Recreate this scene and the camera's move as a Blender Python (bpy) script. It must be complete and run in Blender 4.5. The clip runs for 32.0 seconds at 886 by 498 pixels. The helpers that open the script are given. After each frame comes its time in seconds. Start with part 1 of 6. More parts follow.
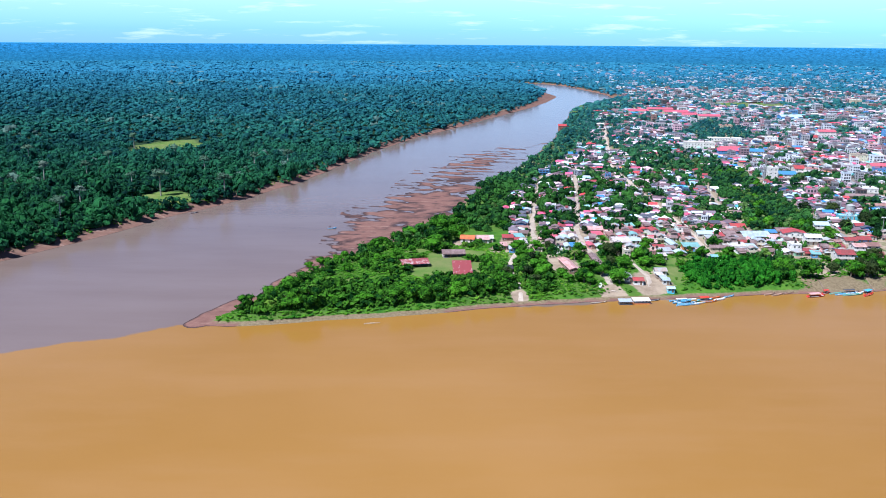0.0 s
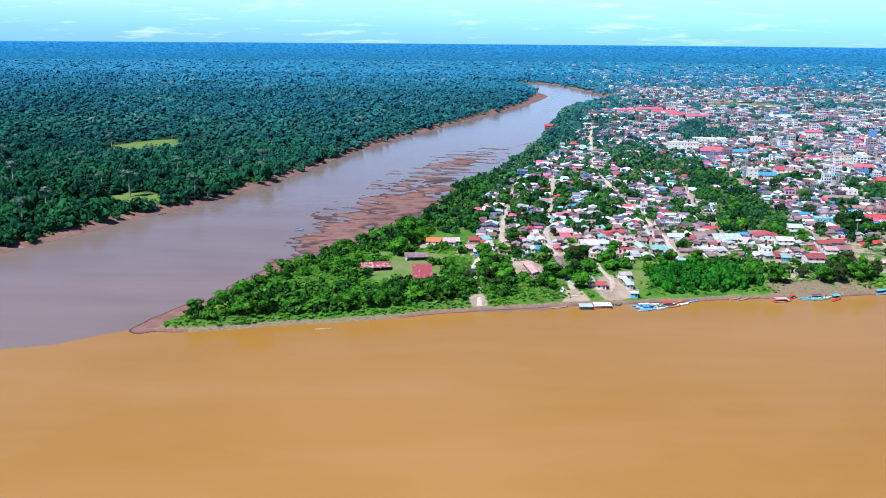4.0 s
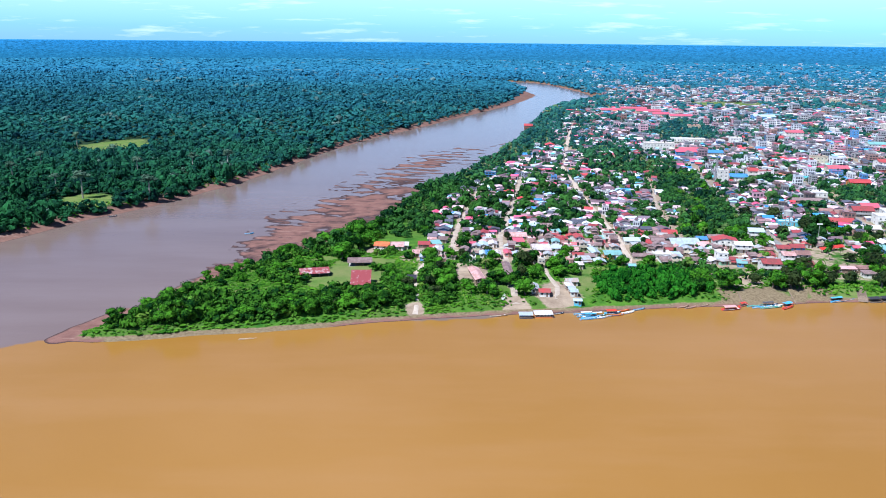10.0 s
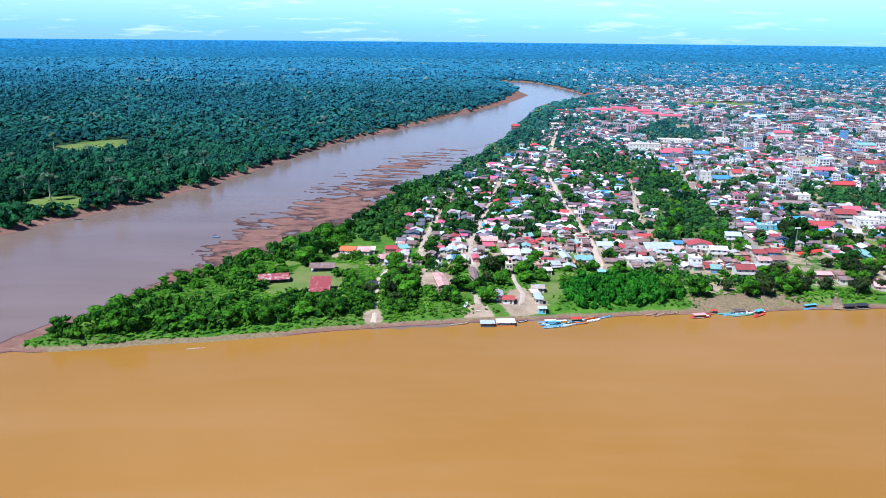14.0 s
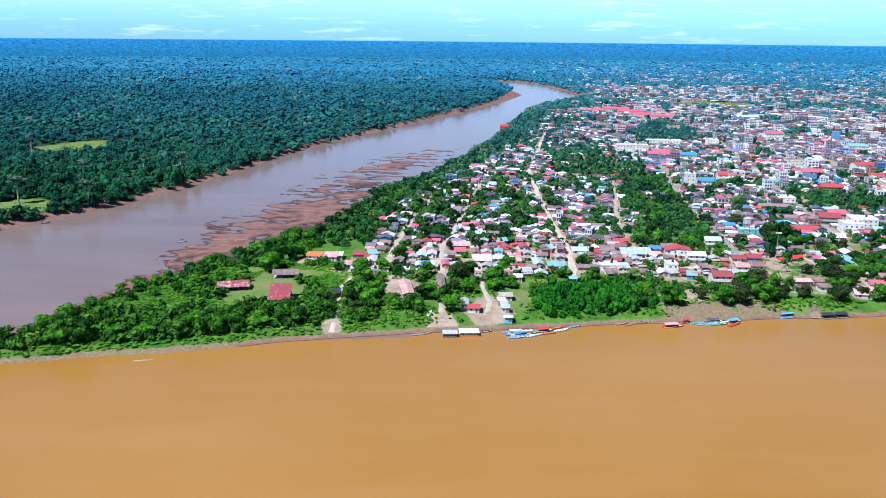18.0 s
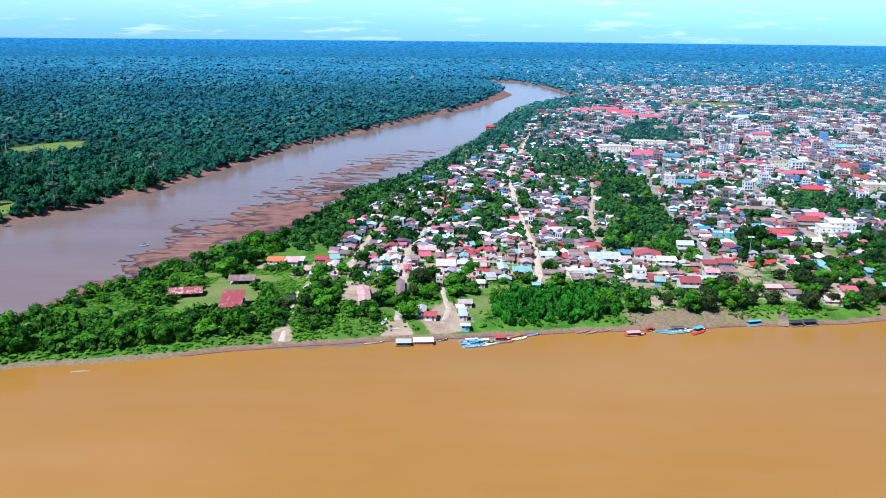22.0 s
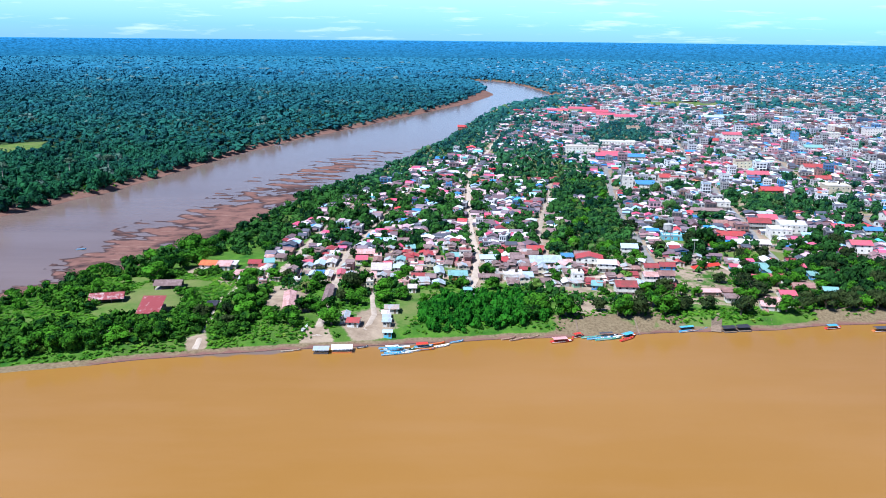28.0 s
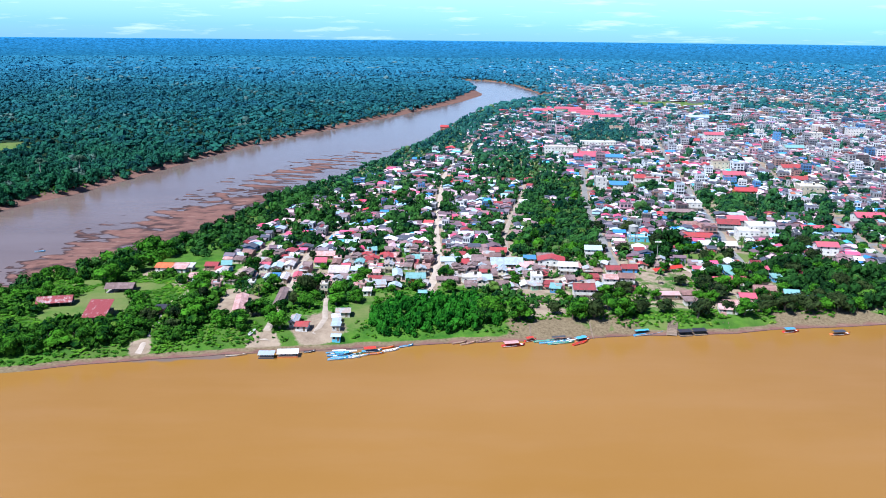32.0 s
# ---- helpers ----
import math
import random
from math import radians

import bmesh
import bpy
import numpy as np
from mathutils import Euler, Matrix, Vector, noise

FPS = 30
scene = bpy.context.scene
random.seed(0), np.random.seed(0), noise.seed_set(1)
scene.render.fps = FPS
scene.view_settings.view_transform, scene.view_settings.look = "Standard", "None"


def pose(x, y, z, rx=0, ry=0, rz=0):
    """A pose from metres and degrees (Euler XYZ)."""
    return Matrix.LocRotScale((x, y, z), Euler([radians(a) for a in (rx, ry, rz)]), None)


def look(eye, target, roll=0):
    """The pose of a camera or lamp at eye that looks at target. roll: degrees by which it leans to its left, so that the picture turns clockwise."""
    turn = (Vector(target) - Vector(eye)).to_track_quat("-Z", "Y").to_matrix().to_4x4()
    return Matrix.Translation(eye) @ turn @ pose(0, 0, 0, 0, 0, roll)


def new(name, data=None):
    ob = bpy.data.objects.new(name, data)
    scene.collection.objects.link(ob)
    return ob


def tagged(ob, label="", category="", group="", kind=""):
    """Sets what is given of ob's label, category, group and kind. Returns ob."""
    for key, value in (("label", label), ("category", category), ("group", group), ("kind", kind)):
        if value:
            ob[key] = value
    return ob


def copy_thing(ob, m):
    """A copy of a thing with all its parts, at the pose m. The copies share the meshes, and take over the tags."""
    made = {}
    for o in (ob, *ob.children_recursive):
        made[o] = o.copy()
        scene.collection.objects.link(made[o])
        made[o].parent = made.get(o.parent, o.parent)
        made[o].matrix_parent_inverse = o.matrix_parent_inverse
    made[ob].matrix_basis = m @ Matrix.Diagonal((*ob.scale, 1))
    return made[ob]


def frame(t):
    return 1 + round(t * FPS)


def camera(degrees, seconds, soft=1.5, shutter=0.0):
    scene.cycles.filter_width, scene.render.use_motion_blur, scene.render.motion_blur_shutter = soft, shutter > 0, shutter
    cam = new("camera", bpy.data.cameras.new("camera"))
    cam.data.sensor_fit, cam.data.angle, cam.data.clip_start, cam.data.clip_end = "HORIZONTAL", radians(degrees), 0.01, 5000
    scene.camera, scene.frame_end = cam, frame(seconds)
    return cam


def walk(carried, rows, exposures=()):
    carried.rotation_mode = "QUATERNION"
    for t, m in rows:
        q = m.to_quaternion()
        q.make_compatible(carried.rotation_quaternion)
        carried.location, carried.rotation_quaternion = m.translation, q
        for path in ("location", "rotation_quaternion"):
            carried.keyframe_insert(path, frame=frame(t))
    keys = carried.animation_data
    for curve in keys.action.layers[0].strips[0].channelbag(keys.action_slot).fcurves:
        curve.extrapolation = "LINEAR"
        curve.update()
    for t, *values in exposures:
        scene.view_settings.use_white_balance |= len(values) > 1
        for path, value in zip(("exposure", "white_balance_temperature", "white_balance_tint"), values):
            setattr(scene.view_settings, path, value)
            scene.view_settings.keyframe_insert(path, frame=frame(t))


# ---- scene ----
def view(x, y, z, pitch, roll, yaw):
    """A camera pose that looks along +y, tilted by pitch, leaning by roll, turned left by yaw."""
    c = math.cos(radians(pitch))
    d = Vector((-math.sin(radians(yaw)) * c, math.cos(radians(yaw)) * c, math.sin(radians(pitch))))
    return look((x, y, z), Vector((x, y, z)) + d, roll)


cam = camera(55.0, 32.0, 0.85)
walk(cam, [
    (0, view(0.00, 0.00, 130.4, -13.82, 0.40, -0.050)),
    (2, view(10.73, 4.76, 130.4, -13.85, 0.43, -0.054)),
    (3.5, view(18.83, 8.56, 130.4, -13.87, 0.46, -0.056)),
    (5.5, view(29.56, 14.06, 130.4, -13.90, 0.49, -0.060)),
    (7, view(37.47, 17.68, 130.4, -13.92, 0.51, -0.060)),
    (9, view(47.83, 22.92, 130.4, -13.94, 0.52, -0.060)),
    (11, view(57.81, 28.88, 130.4, -13.97, 0.54, -0.075)),
    (13, view(67.41, 35.82, 130.4, -13.99, 0.55, -0.090)),
    (14.5, view(74.00, 41.22, 130.4, -14.00, 0.55, -0.094)),
    (16.5, view(82.65, 48.86, 130.4, -14.02, 0.55, -0.100)),
    (18, view(89.53, 54.40, 130.4, -14.03, 0.55, -0.060)),
    (19, view(94.34, 58.14, 130.4, -14.04, 0.55, -0.010)),
    (20, view(99.23, 61.42, 130.4, -14.04, 0.55, 0.010)),
    (21, view(104.22, 64.26, 130.4, -14.05, 0.55, -0.030)),
    (22, view(109.58, 66.74, 130.4, -14.05, 0.55, -0.090)),
    (23, view(115.03, 68.94, 130.4, -14.05, 0.56, -0.160)),
    (25.5, view(128.47, 73.28, 130.4, -14.06, 0.56, -0.300)),
    (27.5, view(139.20, 76.00, 130.4, -14.07, 0.56, -0.410)),
    (30, view(152.45, 79.74, 130.4, -14.07, 0.56, -0.500)),
    (32, view(162.94, 82.56, 130.4, -14.08, 0.56, -0.570)),
], exposures=[(0, 0.70, 5520, 10), (32, 0.70, 5520, 10)])

# ---- light ----
SUN_DIR = Vector((-0.40, -0.36, 0.84)).normalized()
world = bpy.data.worlds.new("sky")
scene.world = world
world.use_nodes = True
wt = world.node_tree
wbg = wt.nodes["Background"]
wsky = wt.nodes.new("ShaderNodeTexSky")
wsky.sky_type = "NISHITA"
wsky.sun_disc = False
wsky.sun_elevation = math.asin(SUN_DIR.z)
wsky.sun_rotation = math.atan2(SUN_DIR.x, SUN_DIR.y)
wsky.air_density, wsky.dust_density, wsky.ozone_density = 1.0, 0.3, 3.0


def wnode(kind, **inputs):
    n = wt.nodes.new(kind)
    for k, v in inputs.items():
        n.inputs[k].default_value = v
    return n


def wmix(mode, fac, a, b):
    n = wnode("ShaderNodeMix")
    n.data_type, n.blend_type = "RGBA", mode
    for val, sock in ((fac, n.inputs[0]), (a, n.inputs[6]), (b, n.inputs[7])):
        if isinstance(val, (tuple, float)):
            sock.default_value = val
        else:
            wt.links.new(val, sock)
    return n.outputs[2]


def wrange(fac, lo, hi, a, b):
    n = wnode("ShaderNodeMapRange")
    for i, v in enumerate((lo, hi, a, b)):
        n.inputs[i + 1].default_value = v
    wt.links.new(fac, n.inputs[0])
    return n.outputs[0]


wcoord = wt.nodes.new("ShaderNodeTexCoord").outputs["Generated"]
wsep = wnode("ShaderNodeSeparateXYZ")
wt.links.new(wcoord, wsep.inputs[0])
wmap = wnode("ShaderNodeMapping", Scale=(5, 5, 46))
wt.links.new(wcoord, wmap.inputs[0])
wpuff = wnode("ShaderNodeTexNoise", Scale=2.6, Detail=6.0, Roughness=0.6)
wt.links.new(wmap.outputs[0], wpuff.inputs[0])
clear_air = wmix("MULTIPLY", 1.0, wsky.outputs[0], (0.17, 0.35, 0.58, 1))
low = wrange(wsep.outputs[2], 0.06, 0.22, 1.0, 0.0)
rim = wmix("MULTIPLY", 1.0, clear_air, (3.18, 3.04, 3.15, 1))
veil = wmix("MIX", wrange(wsep.outputs[2], 0.010, 0.05, 0.0, 0.55), rim, (7.8, 9.6, 10.3, 1))
veil = wmix("MIX", low, clear_air, veil)
clouds = wmix("MIX", wrange(wpuff.outputs[0], 0.56, 0.72, 0.0, 0.5), veil, (9.2, 10.2, 10.6, 1))
wt.links.new(clouds, wbg.inputs[0])
wbg.inputs[1].default_value = 0.078
sun = new("sun", bpy.data.lights.new("sun", "SUN"))
sun.data.energy, sun.data.angle, sun.data.color = 5.0, radians(0.5), (1.0, 0.965, 0.90)
sun.matrix_world = look(SUN_DIR * 900, (0, 0, 0))

# ---- materials ----


class Nodes:
    """Short hand for building one node material."""

    def __init__(self, name):
        self.mat = bpy.data.materials.new(name)
        self.mat.use_nodes = True
        self.tree = self.mat.node_tree
        self.bsdf = self.tree.nodes["Principled BSDF"]

    def add(self, kind, **inputs):
        n = self.tree.nodes.new(kind)
        for k, v in inputs.items():
            n.inputs[k.replace("_", " ")].default_value = v
        return n

    def link(self, a, b):
        self.tree.links.new(a, b)

    def noise(self, scale, detail=4.0, rough=0.55, vec=None, obj=False):
        n = self.add("ShaderNodeTexNoise", Scale=scale, Detail=detail, Roughness=rough)
        if vec is None:
            vec = self.place(obj)
        self.link(vec, n.inputs["Vector"])
        return n.outputs["Fac"]

    def place(self, obj=False):
        if obj:
            return self.add("ShaderNodeTexCoord").outputs["Object"]
        return self.add("ShaderNodeNewGeometry").outputs["Position"]

    def stretch(self, vec, s):
        m = self.add("ShaderNodeMapping")
        m.inputs["Scale"].default_value = s
        self.link(vec, m.inputs["Vector"])
        return m.outputs[0]

    def ramp(self, fac, lo, hi, a, b):
        """Maps fac from lo..hi onto a..b, clamped."""
        m = self.add("ShaderNodeMapRange")
        m.inputs[1].default_value, m.inputs[2].default_value = lo, hi
        m.inputs[3].default_value, m.inputs[4].default_value = a, b
        self.link(fac, m.inputs[0])
        return m.outputs[0]

    def mix(self, fac, a, b):
        m = self.add("ShaderNodeMix")
        m.data_type = "RGBA"
        for val, sock in ((fac, m.inputs[0]), (a, m.inputs[6]), (b, m.inputs[7])):
            if isinstance(val, (int, float)):
                sock.default_value = val
            elif isinstance(val, tuple):
                sock.default_value = (*val, 1) if len(val) == 3 else val
            else:
                self.link(val, sock)
        return m.outputs[2]

    def math(self, op, a, b=0.0):
        m = self.add("ShaderNodeMath")
        m.operation = op
        for val, sock in ((a, m.inputs[0]), (b, m.inputs[1])):
            if isinstance(val, (int, float)):
                sock.default_value = val
            else:
                self.link(val, sock)
        return m.outputs[0]

    def attr(self, name):
        n = self.add("ShaderNodeAttribute")
        n.attribute_name = name
        return n

    def bump(self, fac, strength, distance):
        n = self.add("ShaderNodeBump", Strength=strength, Distance=distance)
        self.link(fac, n.inputs["Height"])
        self.link(n.outputs[0], self.bsdf.inputs["Normal"])

    def done(self, colour, rough=0.8, metal=0.0, spec=0.4):
        if isinstance(colour, tuple):
            self.bsdf.inputs["Base Color"].default_value = (*colour, 1)
        else:
            self.link(colour, self.bsdf.inputs["Base Color"])
        if isinstance(rough, (int, float)):
            self.bsdf.inputs["Roughness"].default_value = rough
        else:
            self.link(rough, self.bsdf.inputs["Roughness"])
        self.bsdf.inputs["Metallic"].default_value = metal
        self.bsdf.inputs["Specular IOR Level"].default_value = spec
        return self.mat


def ground_material():
    n = Nodes("ground_soil_and_grass")
    big, mid, fine = n.noise(0.02, 5), n.noise(0.12, 6, 0.65), n.noise(0.9, 4)
    grass = n.mix(n.ramp(mid, 0.3, 0.7, 0, 1), (0.022, 0.090, 0.008), (0.095, 0.200, 0.020))
    grass = n.mix(n.ramp(big, 0.45, 0.65, 0, 0.55), grass, (0.11, 0.135, 0.035))
    # forest floor: leaf litter, with the trees' shade painted into its dark tones
    grass = n.mix(n.attr("shaded_litter").outputs["Fac"], grass, n.mix(n.ramp(mid, 0.3, 0.7, 0, 1), (0.006, 0.018, 0.010), (0.022, 0.050, 0.018)))
    soil = n.mix(n.ramp(mid, 0.3, 0.7, 0, 1), (0.19, 0.135, 0.095), (0.38, 0.295, 0.215))
    mud = n.mix(n.ramp(fine, 0.3, 0.7, 0, 1), (0.125, 0.09, 0.052), (0.235, 0.18, 0.108))
    meadow = n.mix(n.ramp(mid, 0.25, 0.75, 0, 1), (0.055, 0.140, 0.016), (0.165, 0.190, 0.055))
    meadow = n.mix(n.ramp(big, 0.48, 0.62, 0, 0.35), meadow, (0.21, 0.17, 0.09))
    edge = n.math("ADD", n.attr("soil").outputs["Fac"], n.ramp(mid, 0.2, 0.8, -0.35, 0.35))
    col = n.mix(n.ramp(edge, 0.42, 0.6, 0, 1), grass, soil)
    col = n.mix(n.ramp(n.math("ADD", n.attr("meadow").outputs["Fac"], n.ramp(mid, 0.2, 0.8, -0.2, 0.2)), 0.4, 0.65, 0, 1), col, meadow)
    wet = n.math("ADD", n.attr("mud").outputs["Fac"], n.ramp(mid, 0.2, 0.8, -0.3, 0.3))
    col = n.mix(n.ramp(wet, 0.38, 0.62, 0, 1), col, mud)
    sand = n.mix(n.ramp(mid, 0.3, 0.75, 0, 1), (0.150, 0.074, 0.060), (0.235, 0.122, 0.098))
    ribs = n.noise(0.16, 5, 0.6, n.stretch(n.place(), (0.35, 1.6, 1)))
    sand = n.mix(n.ramp(ribs, 0.59, 0.67, 0, 0.6), sand, (0.33, 0.215, 0.175))
    sand = n.mix(n.ramp(ribs, 0.44, 0.36, 0, 0.6), sand, (0.10, 0.055, 0.045))
    sep = n.add("ShaderNodeSeparateXYZ")
    n.link(n.place(), sep.inputs[0])
    soaked = n.ramp(n.math("ADD", sep.outputs[2], n.ramp(fine, 0.2, 0.8, -0.05, 0.05)), 0.03, 0.16, 1, 0)
    sand = n.mix(soaked, sand, (0.050, 0.030, 0.030))
    col = n.mix(n.attr("sand").outputs["Fac"], col, sand)
    n.bump(n.math("ADD", mid, fine), 0.5, 0.6)
    return n.done(col, 0.92, 0, 0.15)


def water_material():
    n = Nodes("river_water_two_silts")
    pos = n.place()
    sep = n.add("ShaderNodeSeparateXYZ")
    n.link(pos, sep.inputs[0])
    wob = n.noise(0.022, 5, 0.6, pos)
    u = n.math("ADD", sep.outputs[0], 118.0)
    line = n.math("MINIMUM", n.math("MULTIPLY", u, 0.58), n.math("MULTIPLY", u, 0.2))
    d = n.math("SUBTRACT", n.math("SUBTRACT", sep.outputs[1], 377.0), line)
    d = n.math("ADD", d, n.ramp(wob, 0.0, 1.0, -13, 13))
    side = n.ramp(d, -1.2, 1.2, 0, 1)
    broad, streak = n.noise(0.006, 4, 0.5, pos), n.noise(0.03, 5, 0.6, n.stretch(pos, (0.25, 1, 1)))
    madre = n.mix(n.ramp(broad, 0.35, 0.65, 0, 1), (0.278, 0.134, 0.024), (0.312, 0.157, 0.040))
    madre = n.mix(n.ramp(streak, 0.45, 0.7, 0, 0.35), madre, (0.338, 0.178, 0.066))
    tambo = n.mix(n.ramp(streak, 0.3, 0.7, 0, 1), (0.168, 0.117, 0.099), (0.197, 0.142, 0.124))
    col = n.mix(side, madre, tambo)
    rip = n.math("ADD", n.noise(0.55, 4, 0.6, n.stretch(pos, (1, 0.5, 1))), n.noise(0.1, 3, 0.5, pos))
    n.bump(rip, 0.12, 0.35)
    m = n.done(col, 0.16, 0, 0.5)
    n.bsdf.inputs["IOR"].default_value = 1.33
    return m


def leaf_material(name, dark, light, dry, tint=True, gloss=0.06, painted_haze=None):
    """Foliage: tone by tree, by leaf clump and by patches; a last pair of tones paints distance haze in."""
    n = Nodes(name)
    tone = n.attr("tint").outputs["Fac"] if tint else n.add("ShaderNodeObjectInfo").outputs["Random"]
    isl = n.add("ShaderNodeNewGeometry").outputs["Random Per Island"]
    patch, fine = n.noise(0.2, 4, 0.7), n.noise(1.1, 4, 0.7)
    t = n.math("ADD", n.math("MULTIPLY", tone, 0.62), n.math("MULTIPLY", isl, 0.36))
    t = n.math("ADD", t, n.ramp(patch, 0.3, 0.7, -0.38, 0.38))
    t = n.math("ADD", t, n.ramp(fine, 0.3, 0.7, -0.3, 0.3))
    col = n.mix(n.ramp(t, 0.1, 0.9, 0, 1), dark, light)
    # distance haze, mixed into the leaf colour as blue
    if painted_haze:
        col = n.mix(n.attr("painted_haze").outputs["Fac"], col, n.mix(n.ramp(t, 0.1, 0.9, 0, 1), painted_haze[0], painted_haze[1]))
    col = n.mix(n.ramp(tone, 0.955, 0.985, 0, 0.65), col, dry)
    n.bump(n.math("ADD", fine, n.noise(0.4, 3, 0.6)), 0.55, 1.0)
    m = n.done(col, 0.85, 0, gloss)
    return m


def plain(name, a, b=None, scale=1.5, rough=0.8, metal=0.0, spec=0.4, bump=0.2):
    """A surface of one colour with patchy wear from a to b."""
    n = Nodes(name)
    b = b or tuple(v * 0.7 for v in a)
    f = n.noise(scale, 5, 0.6, obj=True)
    r = n.add("ShaderNodeObjectInfo").outputs["Random"]
    f = n.math("ADD", f, n.math("MULTIPLY", n.math("SUBTRACT", r, 0.5), 0.3))
    col = n.mix(n.ramp(f, 0.35, 0.7, 0, 1), a, b)
    n.bump(f, bump, 0.05)
    return n.done(col, rough, metal, spec)


def tin(name, a, rust=(0.16, 0.07, 0.045), amount=0.5):
    """Corrugated sheet roofing: paint, rust in patches and along the sheets."""
    n = Nodes(name)
    pos = n.place(True)
    blot = n.noise(0.35, 5, 0.65, pos)
    run = n.noise(0.9, 4, 0.6, n.stretch(pos, (1, 0.15, 1)))
    rnd = n.add("ShaderNodeObjectInfo").outputs["Random"]
    f = n.math("ADD", n.math("ADD", n.math("MULTIPLY", blot, 0.6), n.math("MULTIPLY", run, 0.4)), n.math("MULTIPLY", rnd, 0.15))
    col = n.mix(n.ramp(f, 0.72 - amount * 0.4, 0.80 - amount * 0.3, 0, 0.85), a, rust)
    w = n.add("ShaderNodeTexWave", Scale=1.6)
    n.link(pos, w.inputs["Vector"])
    n.bump(w.outputs["Fac"], 0.5, 0.05)
    return n.done(col, 0.55, 0.0, 0.4)


def tinted(name, rough=0.75, wear=0.3, scale=0.3):
    """Takes its colour from the mesh's own paint attribute, with wear."""
    n = Nodes(name)
    c = n.attr("paint").outputs["Color"]
    f = n.noise(scale, 5, 0.65)
    dirt = n.mix(n.ramp(f, 0.45, 0.75, 0, wear), c, (0.13, 0.12, 0.13))
    return n.done(dirt, rough, 0, 0.35)


M_GROUND, M_WATER = ground_material(), water_material()
M_LEAF = leaf_material("leaves_broad", (0.003, 0.026, 0.004), (0.074, 0.230, 0.012), (0.15, 0.22, 0.05), False)
M_GROVE = leaf_material("leaves_grove", (0.004, 0.050, 0.004), (0.040, 0.190, 0.012), (0.06, 0.24, 0.02), True)
# blues of distance haze, painted over the leaf tones
HAZE_TONES = ((0.024, 0.126, 0.205), (0.040, 0.184, 0.300))
M_WOODS = leaf_material("leaves_forest", (0.002, 0.015, 0.012), (0.026, 0.120, 0.034), (0.13, 0.18, 0.16), True, 0.05, HAZE_TONES)
M_TOWN = leaf_material("leaves_town", (0.002, 0.018, 0.008), (0.048, 0.145, 0.022), (0.11, 0.16, 0.05), True, 0.05, HAZE_TONES)
M_RIM = leaf_material("leaves_dense_dark", (0.002, 0.012, 0.005), (0.028, 0.092, 0.016), (0.05, 0.10, 0.03), True, 0.05)
M_LEAF_DARK = leaf_material("leaves_dark_shade_trees", (0.004, 0.014, 0.006), (0.048, 0.072, 0.020), (0.07, 0.05, 0.03), False)
M_GRASSES = leaf_material("leaves_tall_grass", (0.018, 0.090, 0.006), (0.105, 0.250, 0.016), (0.20, 0.27, 0.04))
M_BUSH = leaf_material("leaves_bush", (0.003, 0.026, 0.004), (0.062, 0.175, 0.012), (0.14, 0.22, 0.03))
M_PALM = leaf_material("leaves_palm", (0.018, 0.06, 0.012), (0.085, 0.15, 0.025), (0.15, 0.15, 0.05), False)
M_EMERGENT = leaf_material("leaves_sparse_pale", (0.035, 0.08, 0.05), (0.10, 0.17, 0.11), (0.16, 0.20, 0.16), False)
M_BARK = plain("bark", (0.20, 0.16, 0.12), (0.10, 0.075, 0.05), 2.0)
M_PALE_BARK = plain("bark_pale", (0.38, 0.35, 0.30), (0.22, 0.20, 0.17), 2.0)
M_DIRT = plain("dirt_road", (0.46, 0.375, 0.31), (0.31, 0.25, 0.20), 0.25, 0.95, 0, 0.15, 0.4)
M_TAR = plain("asphalt", (0.24, 0.23, 0.225), (0.15, 0.145, 0.14), 0.3, 0.9)
M_CEMENT = plain("concrete", (0.45, 0.42, 0.38), (0.28, 0.26, 0.23), 0.6, 0.85)
M_WOOD = plain("weathered_wood", (0.24, 0.17, 0.12), (0.12, 0.085, 0.06), 1.2)
M_GLASS = plain("window_glass", (0.03, 0.04, 0.05), (0.06, 0.07, 0.08), 0.8, 0.12, 0, 0.6, 0.0)
M_DARK = plain("dark_interior", (0.03, 0.025, 0.02), (0.05, 0.04, 0.035), 0.8)
ROOFS = {
    "rust": tin("tin_rusty", (0.34, 0.19, 0.165), (0.19, 0.10, 0.085), 0.5),
    "brown": tin("tin_brown", (0.26, 0.18, 0.175), (0.15, 0.095, 0.085), 0.5),
    "red": tin("tin_red", (0.42, 0.055, 0.06), (0.27, 0.08, 0.07), 0.42),
    "pink": tin("tin_pink", (0.56, 0.10, 0.15), (0.38, 0.12, 0.12), 0.35),
    "maroon": tin("tin_maroon", (0.32, 0.055, 0.06), (0.2, 0.06, 0.055), 0.4),
    "orange": tin("tiles_orange", (0.62, 0.16, 0.06), (0.4, 0.1, 0.05), 0.25),
    "white": tin("tin_white", (0.66, 0.66, 0.67), (0.42, 0.32, 0.29), 0.4),
    "grey": tin("tin_grey", (0.36, 0.41, 0.46), (0.36, 0.25, 0.2), 0.5),
    "blue": tin("tin_blue", (0.07, 0.22, 0.44), (0.09, 0.16, 0.30), 0.3),
    "sky": tin("tin_pale_blue", (0.42, 0.52, 0.58), (0.30, 0.32, 0.34), 0.4),
    "teal": tin("tin_teal", (0.20, 0.38, 0.37), (0.15, 0.24, 0.23), 0.35),
    "black": tin("tin_dark", (0.035, 0.035, 0.05), (0.06, 0.045, 0.04), 0.3),
    "worn": tin("tin_worn_maroon", (0.25, 0.05, 0.055), (0.50, 0.40, 0.40), 0.24),
    "blush": tin("tin_faded_red", (0.60, 0.36, 0.35), (0.38, 0.2, 0.17), 0.45),
}
